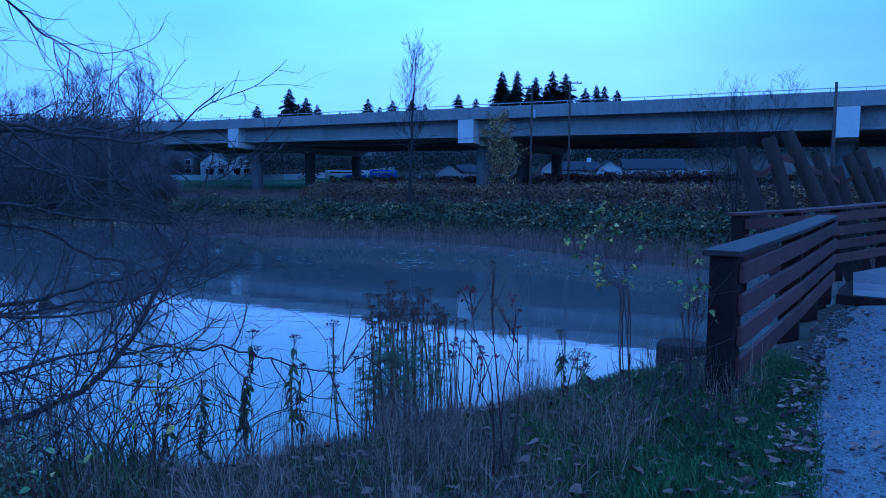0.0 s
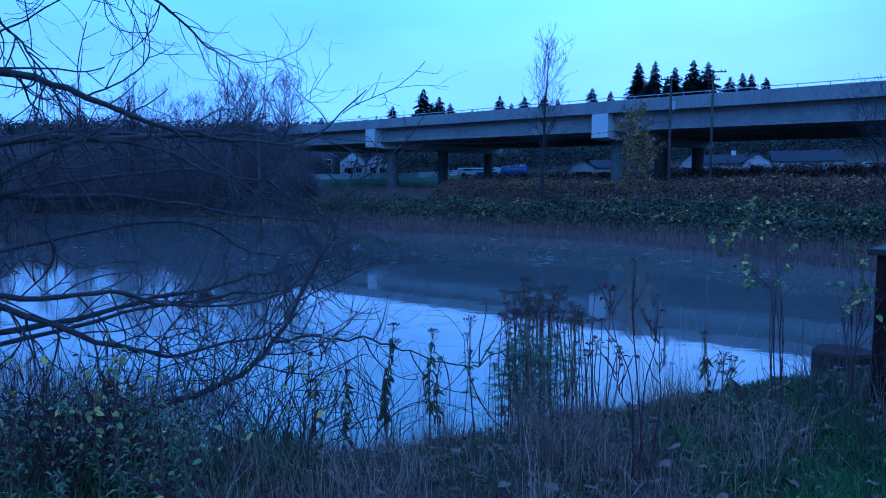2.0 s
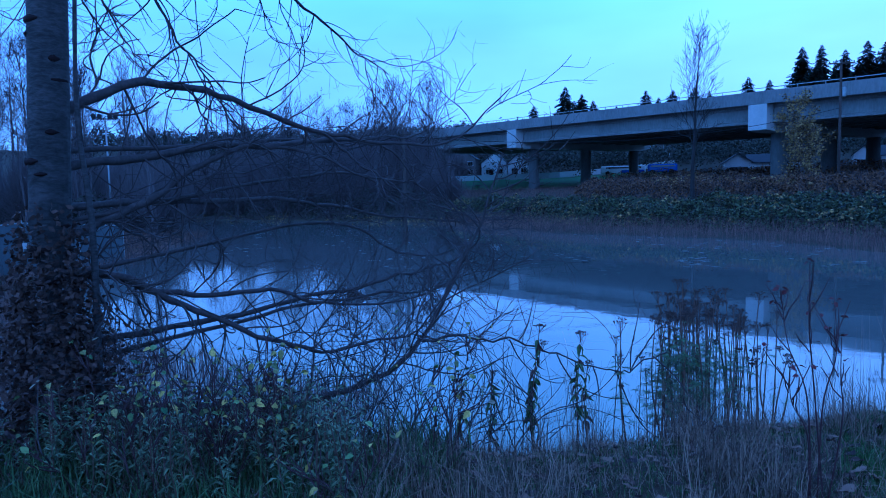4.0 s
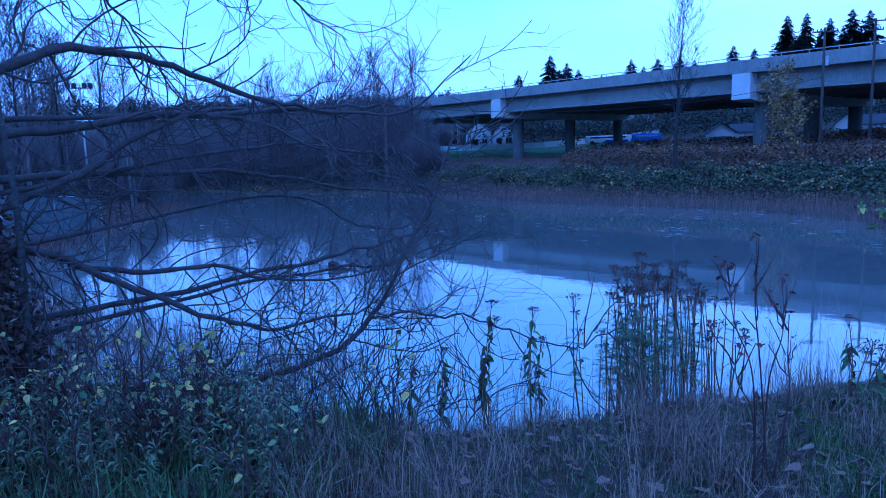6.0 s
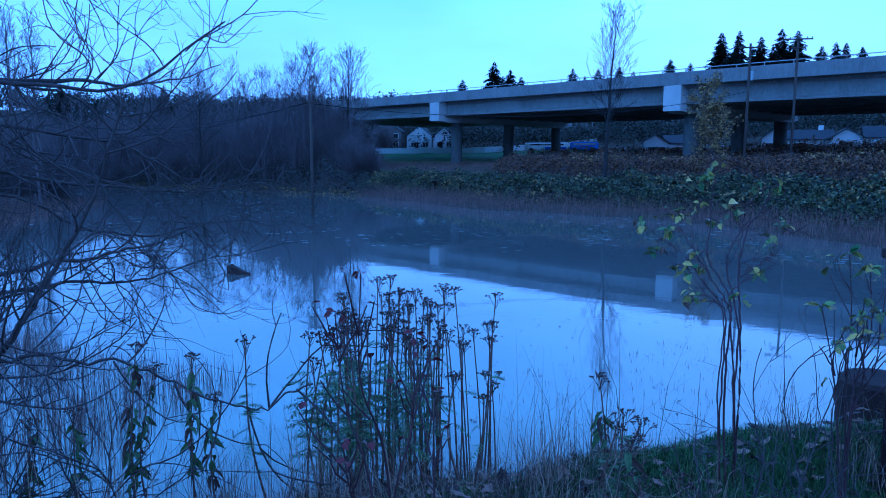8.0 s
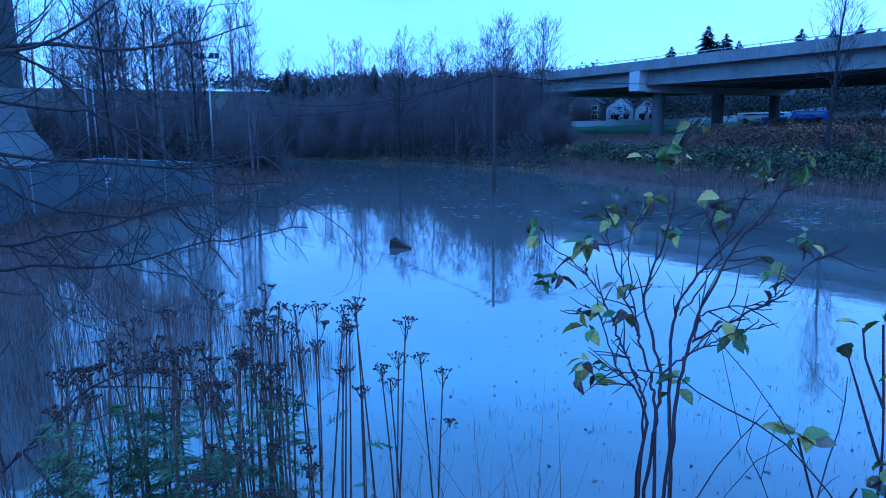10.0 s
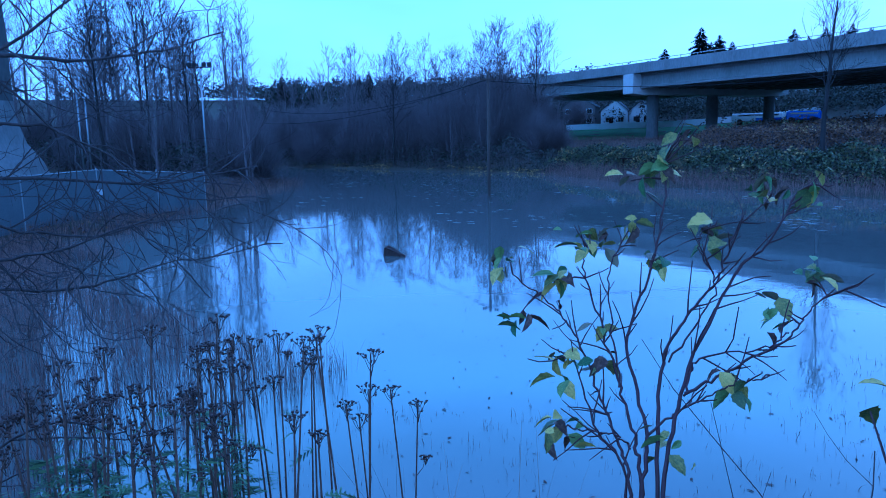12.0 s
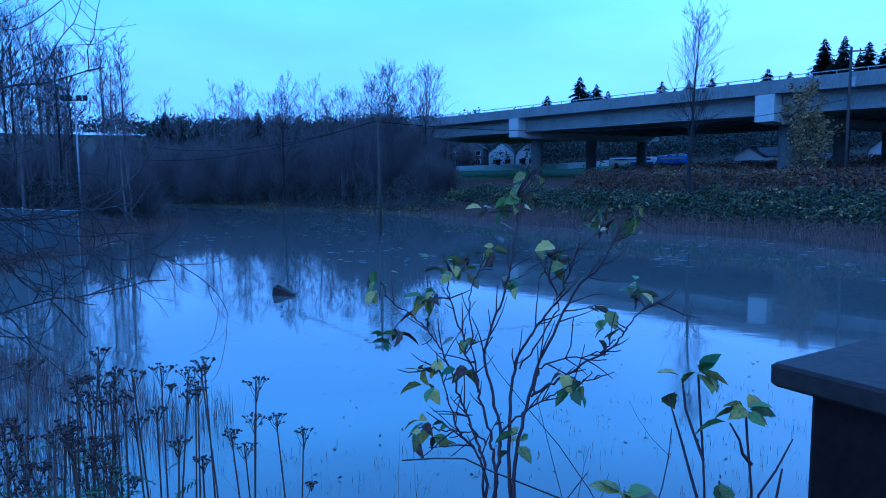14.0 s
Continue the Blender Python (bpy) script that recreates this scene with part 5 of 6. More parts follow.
def conifer_meshes(seed, h, w):
    r = random.Random(seed)
    trunk, mb = Mesh(), Mesh()
    trunk.tube([(0, 0, -1), (0, 0, h * 0.5), (0, 0, h)], [h * 0.012, h * 0.008, 0.02], 6)
    n = int(h * 8)
    for i in range(n):
        t = (i + r.random()) / n
        z = h * (0.12 + 0.87 * t)
        ln0 = w * (1 - t) ** 0.85 * r.uniform(0.35, 1.25) + 0.18
        for k in range(5):
            a = r.uniform(0, 6.28)
            ln = ln0 * r.uniform(0.6, 1.1)
            d = Vector((math.cos(a), math.sin(a), 0))
            s = Vector((-d.y, d.x, 0))
            rise = 0.15 * t
            for f in (0.3, 0.55, 0.8, 1.0):
                c = Vector((0, 0, z)) + d * ln * f + Vector((0, 0, (rise - 0.32 * f * f) * ln))
                ww = ln * 0.30 * (1.2 - f) + 0.16
                for e in (-1, 1):
                    tip = c + s * e * ww + d * ww * 0.6 - Vector((0, 0, ww * r.uniform(0.1, 0.8)))
                    mb.quad(c - d * 0.2 * ln, c + d * 0.2 * ln, tip)
    return trunk, mb


GC = "dark conifers on the skyline"
cons = [plant_tree(conifer_meshes(i, h, w), "dark pointed conifer on the hill", GC, "conifer", (M_POLE, M_CONIF)) for i, (h, w) in enumerate(((21, 5.6), (17, 5.6), (12, 2.9)))]
rc = random.Random(4)
cs = [(0, 12.5, 301, 1.0)]
for px in (23, 26.5, 29.5, 32, 34.5, 37.5, 40, 43, 46, 49):
    cs.append((rc.choice((0, 0, 1)), px + rc.uniform(-1, 1), 312 + rc.uniform(-8, 14), rc.uniform(1.05, 1.35)))
for px in (-78, -70, -58, -55, -53, -30, -27, -24, -16, -13):
    cs.append((rc.choice((1, 1, 2)), px + rc.uniform(-1, 1), 285 + rc.uniform(-8, 8), rc.uniform(0.95, 1.35)))
for px in (22, 25, 28, 31, 33, 36, 39, 42, 45, 48, 50, 53):
    cs.append((rc.choice((0, 1)), px + rc.uniform(-1, 1), 290 + rc.uniform(-12, 12), rc.uniform(1.0, 1.3)))
for px in (62, 67, 72, 77, 81):
    cs.append((rc.choice((0, 1, 2)), px + rc.uniform(-1, 1), 300 + rc.uniform(-12, 12), rc.uniform(0.9, 1.2)))
for px in (-74, -66, -62, -50, -47, -44, -41, -38, -21, -19, -8, 2, 6):
    cs.append((rc.choice((1, 2, 2)), px + rc.uniform(-1, 1), 295 + rc.uniform(-15, 15), rc.uniform(0.9, 1.3)))
for k in range(34):
    cs.append((rc.choice((1, 2, 2)), rc.uniform(-190, -66), rc.uniform(125, 200), rc.uniform(0.5, 0.85)))
for k in range(26):
    cs.append((rc.choice((1, 2, 2)), rc.uniform(-260, -85), rc.uniform(235, 300), rc.uniform(0.5, 0.95)))
for x, y, s in ((-103, 128, 1.15), (-96, 122, 1.05), (-118, 112, 0.95), (-125, 118, 1.0), (-90, 131, 0.9), (-84, 128, 0.95), (-75, 131, 0.9), (-68, 128, 0.95), (-109, 121, 0.8)):
    cs.append((2, x, y, s * 0.72))
used = set()
for i, x, y, s in cs:
    t = cons[i] if i not in used else copy_thing(cons[i], Matrix.Identity(4))
    used.add(i)
    s *= rc.uniform(0.88, 1.16)
    place(t, x + rc.uniform(-2.2, 2.2), y, s * rc.uniform(0.9, 1.25), rc.uniform(0, 360), 0.0, s)


def mound_leaves(name, box, n, hmax, size, material, label, seed, dmin, dmax, cell=2.2, cat="shrubs", hmin=0.3, twigs=0, keep=None, fill=0.45, taper=None):
    """A thicket: leaves through the outer part of an uneven mound surface."""
    r = np.random.default_rng(seed)
    X, Y, d = scatter(n, *box, r, dmin, dmax)
    if keep is not None:
        k = keep(X, Y)
        X, Y, d = X[k], Y[k], d[k]
    edge = np.clip(np.minimum(d - dmin, dmax - d) / 2.0, 0.15, 1)
    H = hmax * (hmin + (1 - hmin) * np.clip(0.5 + 0.5 * bumps(X, Y, 6.28 / cell / 2.5, seed) + 0.25 * bumps(X, Y, 6.28 / cell, seed + 1), 0, 1.25)) * edge
    if taper is not None:
        H = H * np.clip(taper(X, Y), 0.06, 1)
    Z = ground_z(X, Y) + H * (1 - fill * r.random(len(X)) ** 1.5)
    ob = quads(name, leaf_quads(np.stack([X, Y, Z], 1), size, 0.5, 0.65, r), material)
    tagged(ob, label, cat, kind="stuff")
    if twigs:
        k = r.integers(0, len(X), twigs)
        h = H[k] * r.uniform(0.7, 1.35, twigs) + 0.2
        o2 = quads(name + "_stems", blades(X[k], Y[k], ground_z(X[k], Y[k]), h, np.full(twigs, 0.028), 0.25, r), M_FARTWIG)
        tagged(o2, "bare brown stems in the thicket", cat, kind="stuff")
    return ob


mound_leaves("bramble_thicket", (-34, 40, 28, 90), 560000, 2.0, 0.11, M_BRAMBLE, "dark green bramble thicket on the far bank", 51, 3.5, 13, 4.5, "brambles", 0.1, 2500)
mound_leaves("yellowing_brambles", (-34, 40, 28, 90), 60000, 2.1, 0.12, M_YEL, "patches of yellowing bramble leaves", 51, 3.5, 12, 4.5, "brambles", 0.1, 0, lambda X, Y: bumps(X, Y, 0.55, 2) > 0.25, 0.12)
mound_leaves("autumn_shrubs", (-18, 60, 30, 96), 420000, 2.4, 0.11, M_RUST, "rusty brown leafless and autumn shrubs on the far bank", 53, 14, 26, 3.5, "shrubs", 0.4, 9000)
mound_leaves("yellow_shrub_leaves", (-10, 50, 35, 96), 80000, 2.7, 0.11, M_YEL, "yellow autumn leaves among the shrubs", 53, 15, 25, 3.5, "shrubs", 0.4, 0, lambda X, Y: bumps(X, Y, 0.4, 5) > 0.3, 0.25)
mound_leaves("scrub_far_end", (-125, -25, 78, 125), 120000, 4.2, 0.13, M_DARKBUSH, "low dark undergrowth along the far end of the pond", 55, 1.0, 24, 6.0, "scrub", 0.2, 9000, lambda X, Y: (Y > 74) & (X < -33.5 - (Y - 88) * 0.45), 0.8, lambda X, Y: (-33.5 - (Y - 88) * 0.45 - X) / 8)
mound_leaves("scrub_behind_fence", (-120, -48, 42, 82), 80000, 3.6, 0.14, M_DARKBUSH, "dark undergrowth in the wood behind the fence", 57, 1.5, 30, 6.0, "scrub", 0.3, 9000, lambda X, Y: (X < -50) & (Y > 44), 0.8)


def twig_domes(name, spots, per, material, label, seed, w=(0.02, 0.05)):
    """A thicket of bare bushes: twigs that fan out from each foot to a rounded, uneven crown."""
    r = np.random.default_rng(seed)
    out = []
    for x, y, rad, h in spots:
        n = int(per * rad * h / 14)
        a, c = r.uniform(0, 2 * np.pi, n), r.uniform(0.05, 1, n) ** 0.8
        reach = np.sqrt(1 - c * c) * rad * r.uniform(0.55, 1.08, n) * (1 + 0.18 * np.sin(3 * a + seed + x))
        top = np.stack([x + np.cos(a) * reach, y + np.sin(a) * reach, c * h * r.uniform(0.75, 1.1, n)], 1)
        f = r.uniform(0.0, 0.75, n)[:, None]
        foot = np.stack([np.full(n, x), np.full(n, y), np.zeros(n)], 1) + r.normal(0, 0.25, (n, 3)) * (1, 1, 0)
        lo = foot + (top - foot) * np.concatenate([f * 0.85, f * 0.85, f], 1)
        mid = lo + (top - lo) * (0.55, 0.55, 0.45) + r.normal(0, 0.12, (n, 3))
        wa, ww = r.uniform(0, 2 * np.pi, n), r.uniform(*w, n) / 2
        side = np.stack([np.cos(wa) * ww, np.sin(wa) * ww, np.zeros(n)], 1)
        P = np.concatenate([np.stack([lo - side, lo + side, mid + side * 0.8, mid - side * 0.8], 1), np.stack([mid - side * 0.8, mid + side * 0.8, top + side * 0.2, top - side * 0.2], 1)])
        P[:, :, 2] += float(ground_z(x, y))
        out.append(P)
    return tagged(quads(name, np.concatenate(out), material), label, "scrub", kind="stuff")


rk = random.Random(91)
WILLOWS = [(-39.5, 91, 3.6, 6.0), (-43, 93.5, 4.6, 10.0), (-46.5, 91.5, 4.8, 11.5), (-50, 94, 4.8, 11.5), (-54, 92.5, 4.6, 10.5), (-48, 97, 5, 12), (-37, 93, 2.6, 4.5), (-44, 98, 4.5, 9.5), (-52.5, 99, 5, 11.5)]
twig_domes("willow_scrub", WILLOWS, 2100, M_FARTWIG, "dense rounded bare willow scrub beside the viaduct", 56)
BUSHES = []
for k in range(95):
    x = rk.uniform(-118, -55)
    y = 92 + rk.uniform(-2, 20) - (x + 55) * 0.05
    if float(shore_distance(x, y)) > 1.5:
        BUSHES.append((x, y, rk.uniform(2.2, 4.2), rk.uniform(4.5, 9.0)))
for k in range(60):
    x, y = rk.uniform(-112, -50), rk.uniform(44, 80)
    if float(shore_distance(x, y)) > 2.0:
        BUSHES.append((x, y, rk.uniform(2.0, 3.6), rk.uniform(4.0, 8.0)))
SLOPE = []
for k in range(120):   # wooded slope behind the pond's end
    x = rk.uniform(-190, -62)
    SLOPE.append((x, rk.uniform(112, 190), rk.uniform(3.5, 6.0), rk.uniform(6.0, 10.0)))
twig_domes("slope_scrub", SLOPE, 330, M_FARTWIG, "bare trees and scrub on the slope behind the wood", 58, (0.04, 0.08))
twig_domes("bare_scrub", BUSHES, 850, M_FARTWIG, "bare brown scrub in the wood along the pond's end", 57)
mound_leaves("bank_brambles_far_end", (-90, -30, 76, 96), 16000, 1.3, 0.10, M_YEL, "yellow-green brambles hanging over the water", 58, 0.3, 3.0, 3.0, "brambles", 0.2, 0, lambda X, Y: bumps(X, Y, 0.35, 1) > 0.1, 0.6)
mound_leaves("spit_grass_tussocks", (-64, -28, 10, 62), 30000, 0.9, 0.08, M_RUST, "brown tussocks along the spit", 59, 0.4, 5.0, 2.0, "grass", 0.2, 9000, lambda X, Y: X < -28)
mound_leaves("slope_woods", (-150, 160, 160, 245), 260000, 7.5, 0.30, M_DARKBUSH, "dark trees and hedges on the slope behind the houses", 63, 80, 190, 12.0, "woods", 0.35, 0, lambda X, Y: (Y > 182) | (bumps(X, Y, 0.3, 4) > 0.0), 0.8)
mound_leaves("viaduct_hedge", (-20, 90, 100, 136), 60000, 2.6, 0.16, M_RUST, "dark scrub under the viaduct", 64, 26, 80, 8.0, "shrubs", 0.15, 3000, lambda X, Y: Y < 134 - 0.1 * X, 0.8)
mound_leaves("hill_woods", (-330, 330, 240, 420), 140000, 13.0, 0.6, M_DARKBUSH, "dark woods on the distant hill", 60, 150, 360, 16.0, "woods", 0.2, 0, None, 0.75)


def reeds(name, n, box, h, dmin, dmax, seed, label, w=(0.012, 0.025)):
    r = np.random.default_rng(seed)
    X, Y, d = scatter(n, *box, r, dmin, dmax)
    k = (Y > 22) | (X < -26)
    X, Y = X[k], Y[k]
    Z = np.where(shore_distance(X, Y) < 0, -0.1, ground_z(X, Y) - 0.02)
    ob = quads(name, blades(X, Y, Z, r.uniform(*h, len(X)), r.uniform(*w, len(X)), 0.25, r), M_REED)
    return tagged(ob, label, "reeds", kind="stuff")


reeds("far_reeds", 130000, (-32, 44, 24, 84), (0.5, 1.2), -0.8, 4.6, 61, "pinkish brown dead reeds at the far water's edge")
reeds("slope_grass", 30000, (-62, 0, 84, 128), (0.25, 0.7), 13, 45, 65, "tall brownish grass on the slope under the viaduct")
reeds("spit_reeds", 60000, (-66, -27, 10, 64), (0.3, 0.9), -1.5, 3.0, 62, "brown reeds at the edge of the spit")

# broad-leaved tree still holding yellow-brown leaves
ym = bare_tree_meshes(33, 7.2, 2.4, 0.8, 0.15, 0.8, 0.014, 0.1, 2)
yt = thing("autumn_tree", 0, 0, 0, "small tree with thin yellow-brown autumn leaves", "tree")
part("trunk", ym[0], M_FARTWIG, yt)
part("twig_crown", ym[1], M_FARTWIG, yt)
ry = np.random.default_rng(8)
tipsv = np.array(ym[1].v)[ry.integers(0, len(ym[1].v), 5200)]
quads("crown", leaf_quads(tipsv + ry.normal(0, 0.16, tipsv.shape), 0.09, 0.5, 0.7, ry), M_YEL, yt)
place(yt, 6.7, 80, 1.25)


# ---- poles, fence, pylon ----
def utility_pole(x, y, top, label, arms=((-0.35, 2.5),), turn=0.0, r=0.15, bottom=None, wood=None):
    zb = float(ground_z(x, y)) if bottom is None else bottom
    t = thing("utility_pole", x, y, zb, label, "utility pole", "utility poles", turn)
    h = top - zb
    mb = Mesh()
    mb.smooth = True
    mb.tube([(0, 0, -0.5), (0, 0, h * 0.5), (0, 0, h)], [r, r * 0.87, r * 0.72], 12, cap=True)
    part("pole", mb, wood or M_POLE, t)
    for dz, w in arms:
        part("crossarm", Mesh().box((0, -r, h + dz), (w, 0.1, 0.13), None, 0.01), M_POLE, t)
        for s in (-0.46, -0.3, 0.3, 0.46):
            ins = Mesh()
            ins.tube([(s * w, -r, h + dz + 0.06), (s * w, -r, h + dz + 0.14), (s * w, -r, h + dz + 0.24)], [0.03, 0.06, 0.03], 8, cap=True)
            part("insulator", ins, M_DARKMET, t)
    return t


up1 = utility_pole(9.5, 77.8, 15.6, "brown timber utility pole with a crossarm", ((-0.4, 2.3),), 8)
tb = Mesh()
tb.tube([(0.28, -0.1, 9.1), (0.28, -0.1, 9.15), (0.28, -0.1, 10.0), (0.28, -0.1, 10.05)], [0.16, 0.2, 0.2, 0.16], 12, cap=True)
part("transformer", tb, M_STEEL, up1)
utility_pole(14.3, 81.4, 16.6, "brown timber utility pole with two crossarms", ((-0.25, 2.7), (-1.1, 1.4)), 8)
utility_pole(33.0, 60.0, 13.4, "plain brown timber utility pole", (), 0, 0.16)
utility_pole(-23.5, 49.3, 8.9, "dark timber utility pole standing in the flooded pond", ((-0.4, 1.2),), 30, 0.13, -0.6)


def cable(a, b, sag, label):
    a, b = Vector(a), Vector(b)
    mb = Mesh()
    n = 18
    mb.tube([a.lerp(b, i / n) - Vector((0, 0, sag * 4 * (i / n) * (1 - i / n))) for i in range(n + 1)], [0.022] * (n + 1), 4)
    return tagged(part("cable", mb, M_RUBBER), label, "cable", "overhead cables")


cable((-23.5, 49.3, 8.5), (-60, 62, 8.0), 1.2, "thin black overhead cable sagging between poles")
cable((-23.5, 49.3, 8.4), (9.5, 77.8, 11.0), 1.6, "thin black overhead cable sagging between poles")
cable((-23.7, 49.3, 8.5), (-60, 61, 6.5), 1.0, "thin black overhead cable sagging between poles")

# chain-link fence with grey fabric on the spit
fence = thing("fence", -37.7, 35, 0.9, "chain-link fence covered with grey privacy fabric", "fence")
finv = fence.matrix_world.inverted()
FP = [(-37.7, 35.0), (-36.0, 30.2), (-34.3, 25.4), (-32.7, 20.7), (-31.2, 16.0), (-29.8, 11.2), (-28.5, 6.4)]


def fence_run(pts):
    for (ax, ay), (bx, by) in zip(pts, pts[1:]):
        za, zb_ = float(ground_z(ax, ay)), float(ground_z(bx, by))
        a, b = Vector((ax, ay, za)), Vector((bx, by, zb_))
        mb = Mesh()
        n = 6
        nrm = (b - a).cross(Vector((0, 0, 1))).normalized()
        k = len(mb.v)
        for i in range(n + 1):
            p = a.lerp(b, i / n) + nrm * 0.04 * math.sin(i * 2.1)
            mb.v += [tuple(p + Vector((0, 0, 0.05))), tuple(p + Vector((0, 0, 2.55 + 0.03 * math.sin(i * 1.7)))),
                     tuple(p + nrm * 0.012 + Vector((0, 0, 0.05))), tuple(p + nrm * 0.012 + Vector((0, 0, 2.55 + 0.03 * math.sin(i * 1.7))))]
        for i in range(n):
            q = k + i * 4
            mb.f += [(q, q + 4, q + 5, q + 1), (q + 2, q + 3, q + 7, q + 6), (q + 1, q + 5, q + 7, q + 3)]
        o = part("fabric_panel", mb, M_MESH, fence)
        o.matrix_parent_inverse = finv
        po = Mesh()
        po.tube([(ax, ay, za - 0.4), (ax, ay, za + 2.75)], [0.04, 0.04], 8, cap=True)
        o = part("post", po, M_STEEL, fence)
        o.matrix_parent_inverse = finv
        rl = Mesh()
        rl.tube([a + Vector((0, 0, 2.6)), b + Vector((0, 0, 2.6))], [0.028, 0.028], 6)
        o = part("top_rail", rl, M_STEEL, fence)
        o.matrix_parent_inverse = finv


fence_run(FP)
sign = thing("notice_sign", -34.15, 25.4, 1.6, "small white square notice on the fence", "sign", "", 71)
part("plate", Mesh().box((0, -0.09, 0.3), (0.3, 0.02, 0.3), None, 0.004), M_WHITE, sign)
part("fixing", Mesh().box((0, -0.06, 0.3), (0.05, 0.05, 0.05)), M_STEEL, sign)

# massive concrete bridge pylon behind the fence
py = thing("bridge_pylon", -63.6, 31.7, 0.5, "massive pale concrete bridge pier with a flared foot", "bridge pier", "", 25)
mb = Mesh()
secs = [(-1, 1.75), (1.2, 1.65), (2.6, 1.5), (4.2, 1.2), (6.2, 1.04), (8.5, 1.0), (26, 1.0)]
for z, s in secs:
    hx, hy = 2.6 * s, 2.6 * s
    c = 0.18
    for x, y in ((-hx + c, -hy), (hx - c, -hy), (hx, -hy + c), (hx, hy - c), (hx - c, hy), (-hx + c, hy), (-hx, hy - c), (-hx, -hy + c)):
        mb.v.append((x, y, z))
for i in range(len(secs) - 1):
    for k in range(8):
        mb.f.append((i * 8 + k, i * 8 + (k + 1) % 8, i * 8 + 8 + (k + 1) % 8, i * 8 + 8 + k))
mb.f.append(tuple(range(len(secs) * 8 - 8, len(secs) * 8)))
part("shaft", mb, M_CONC, py)
# shade of the pylon's side, put in as a thin sheet of darker concrete
part("side_face", Mesh().box((2.6, 0, 16.0), (0.06, 5.0, 20.0), None, 0.02), M_CONC_D, py, "side face darkened to carry its shade")
for z in (9.5, 13.5, 17.5):
    part("joint_band", Mesh().box((0, 0, z), (5.215, 5.215, 0.05)), M_CONC_D, py)


def lamp_pole(x, y, top, label, heads, r=0.09):
    zb = float(ground_z(x, y))
    t = thing("floodlight_pole", x, y, zb, label, "lamp", "floodlight poles", 35)
    h = top - zb
    mb = Mesh()
    mb.smooth = True
    mb.tube([(0, 0, -0.3), (0, 0, h)], [r, r * 0.7], 10, cap=True)
    part("pole", mb, M_STEEL, t)
    if heads:
        part("crossbar", Mesh().box((0, 0, h - 0.1), (2.0, 0.1, 0.1), None, 0.01), M_DARKMET, t)
        for s in (-0.85, -0.4, 0.4, 0.85):
            part("lamp_head", Mesh().box((s, -0.12, h + 0.12), (0.36, 0.26, 0.34), None, 0.03), M_DARKMET, t)
    return t


lamp_pole(-48.6, 43.9, 10.9, "grey steel pole with a crossbar of unlit floodlights", True)
lamp_pole(-58.5, 38.5, 9.6, "plain grey steel pole behind the fence", False)
lamp_pole(-58.0, 38.9, 9.2, "plain grey steel pole behind the fence", False)

# floating stump
st = thing("floating_stump", -13.9, 24.9, 0, "dark broken stump floating in the pond", "stump")
mb = Mesh()
mb.v = [(-0.42, -0.2, -0.1), (0.5, -0.12, -0.1), (0.45, 0.2, -0.1), (-0.4, 0.22, -0.1), (-0.40, -0.12, 0.30), (-0.12, -0.16, 0.26), (0.22, -0.1, 0.13), (0.5, 0.0, 0.06), (0.2, 0.16, 0.10), (-0.1, 0.18, 0.22), (-0.38, 0.15, 0.36)]
mb.f = [(3, 2, 1, 0), (0, 1, 7, 6, 5, 4), (1, 2, 7), (2, 3, 10, 9, 8, 7), (3, 0, 4, 10), (4, 5, 9, 10), (5, 6, 8, 9), (6, 7, 8)]
part("wood", mb, M_LOG, st)

# low timber rail on the far bank
lr = thing("low_timber_rail", -19.8, 74.5, float(ground_z(-19.8, 74.5)), "dark low timber rail on short posts on the far bank", "rail", "", -20)
part("top_board", Mesh().box((0, 0, 1.0), (5.6, 0.4, 0.10), None, 0.02), M_POST, lr)
for x in (-2.5, -0.9, 0.9, 2.5):
    part("post", Mesh().box((x, 0, 0.45), (0.18, 0.18, 1.0), None, 0.02), M_POST, lr)


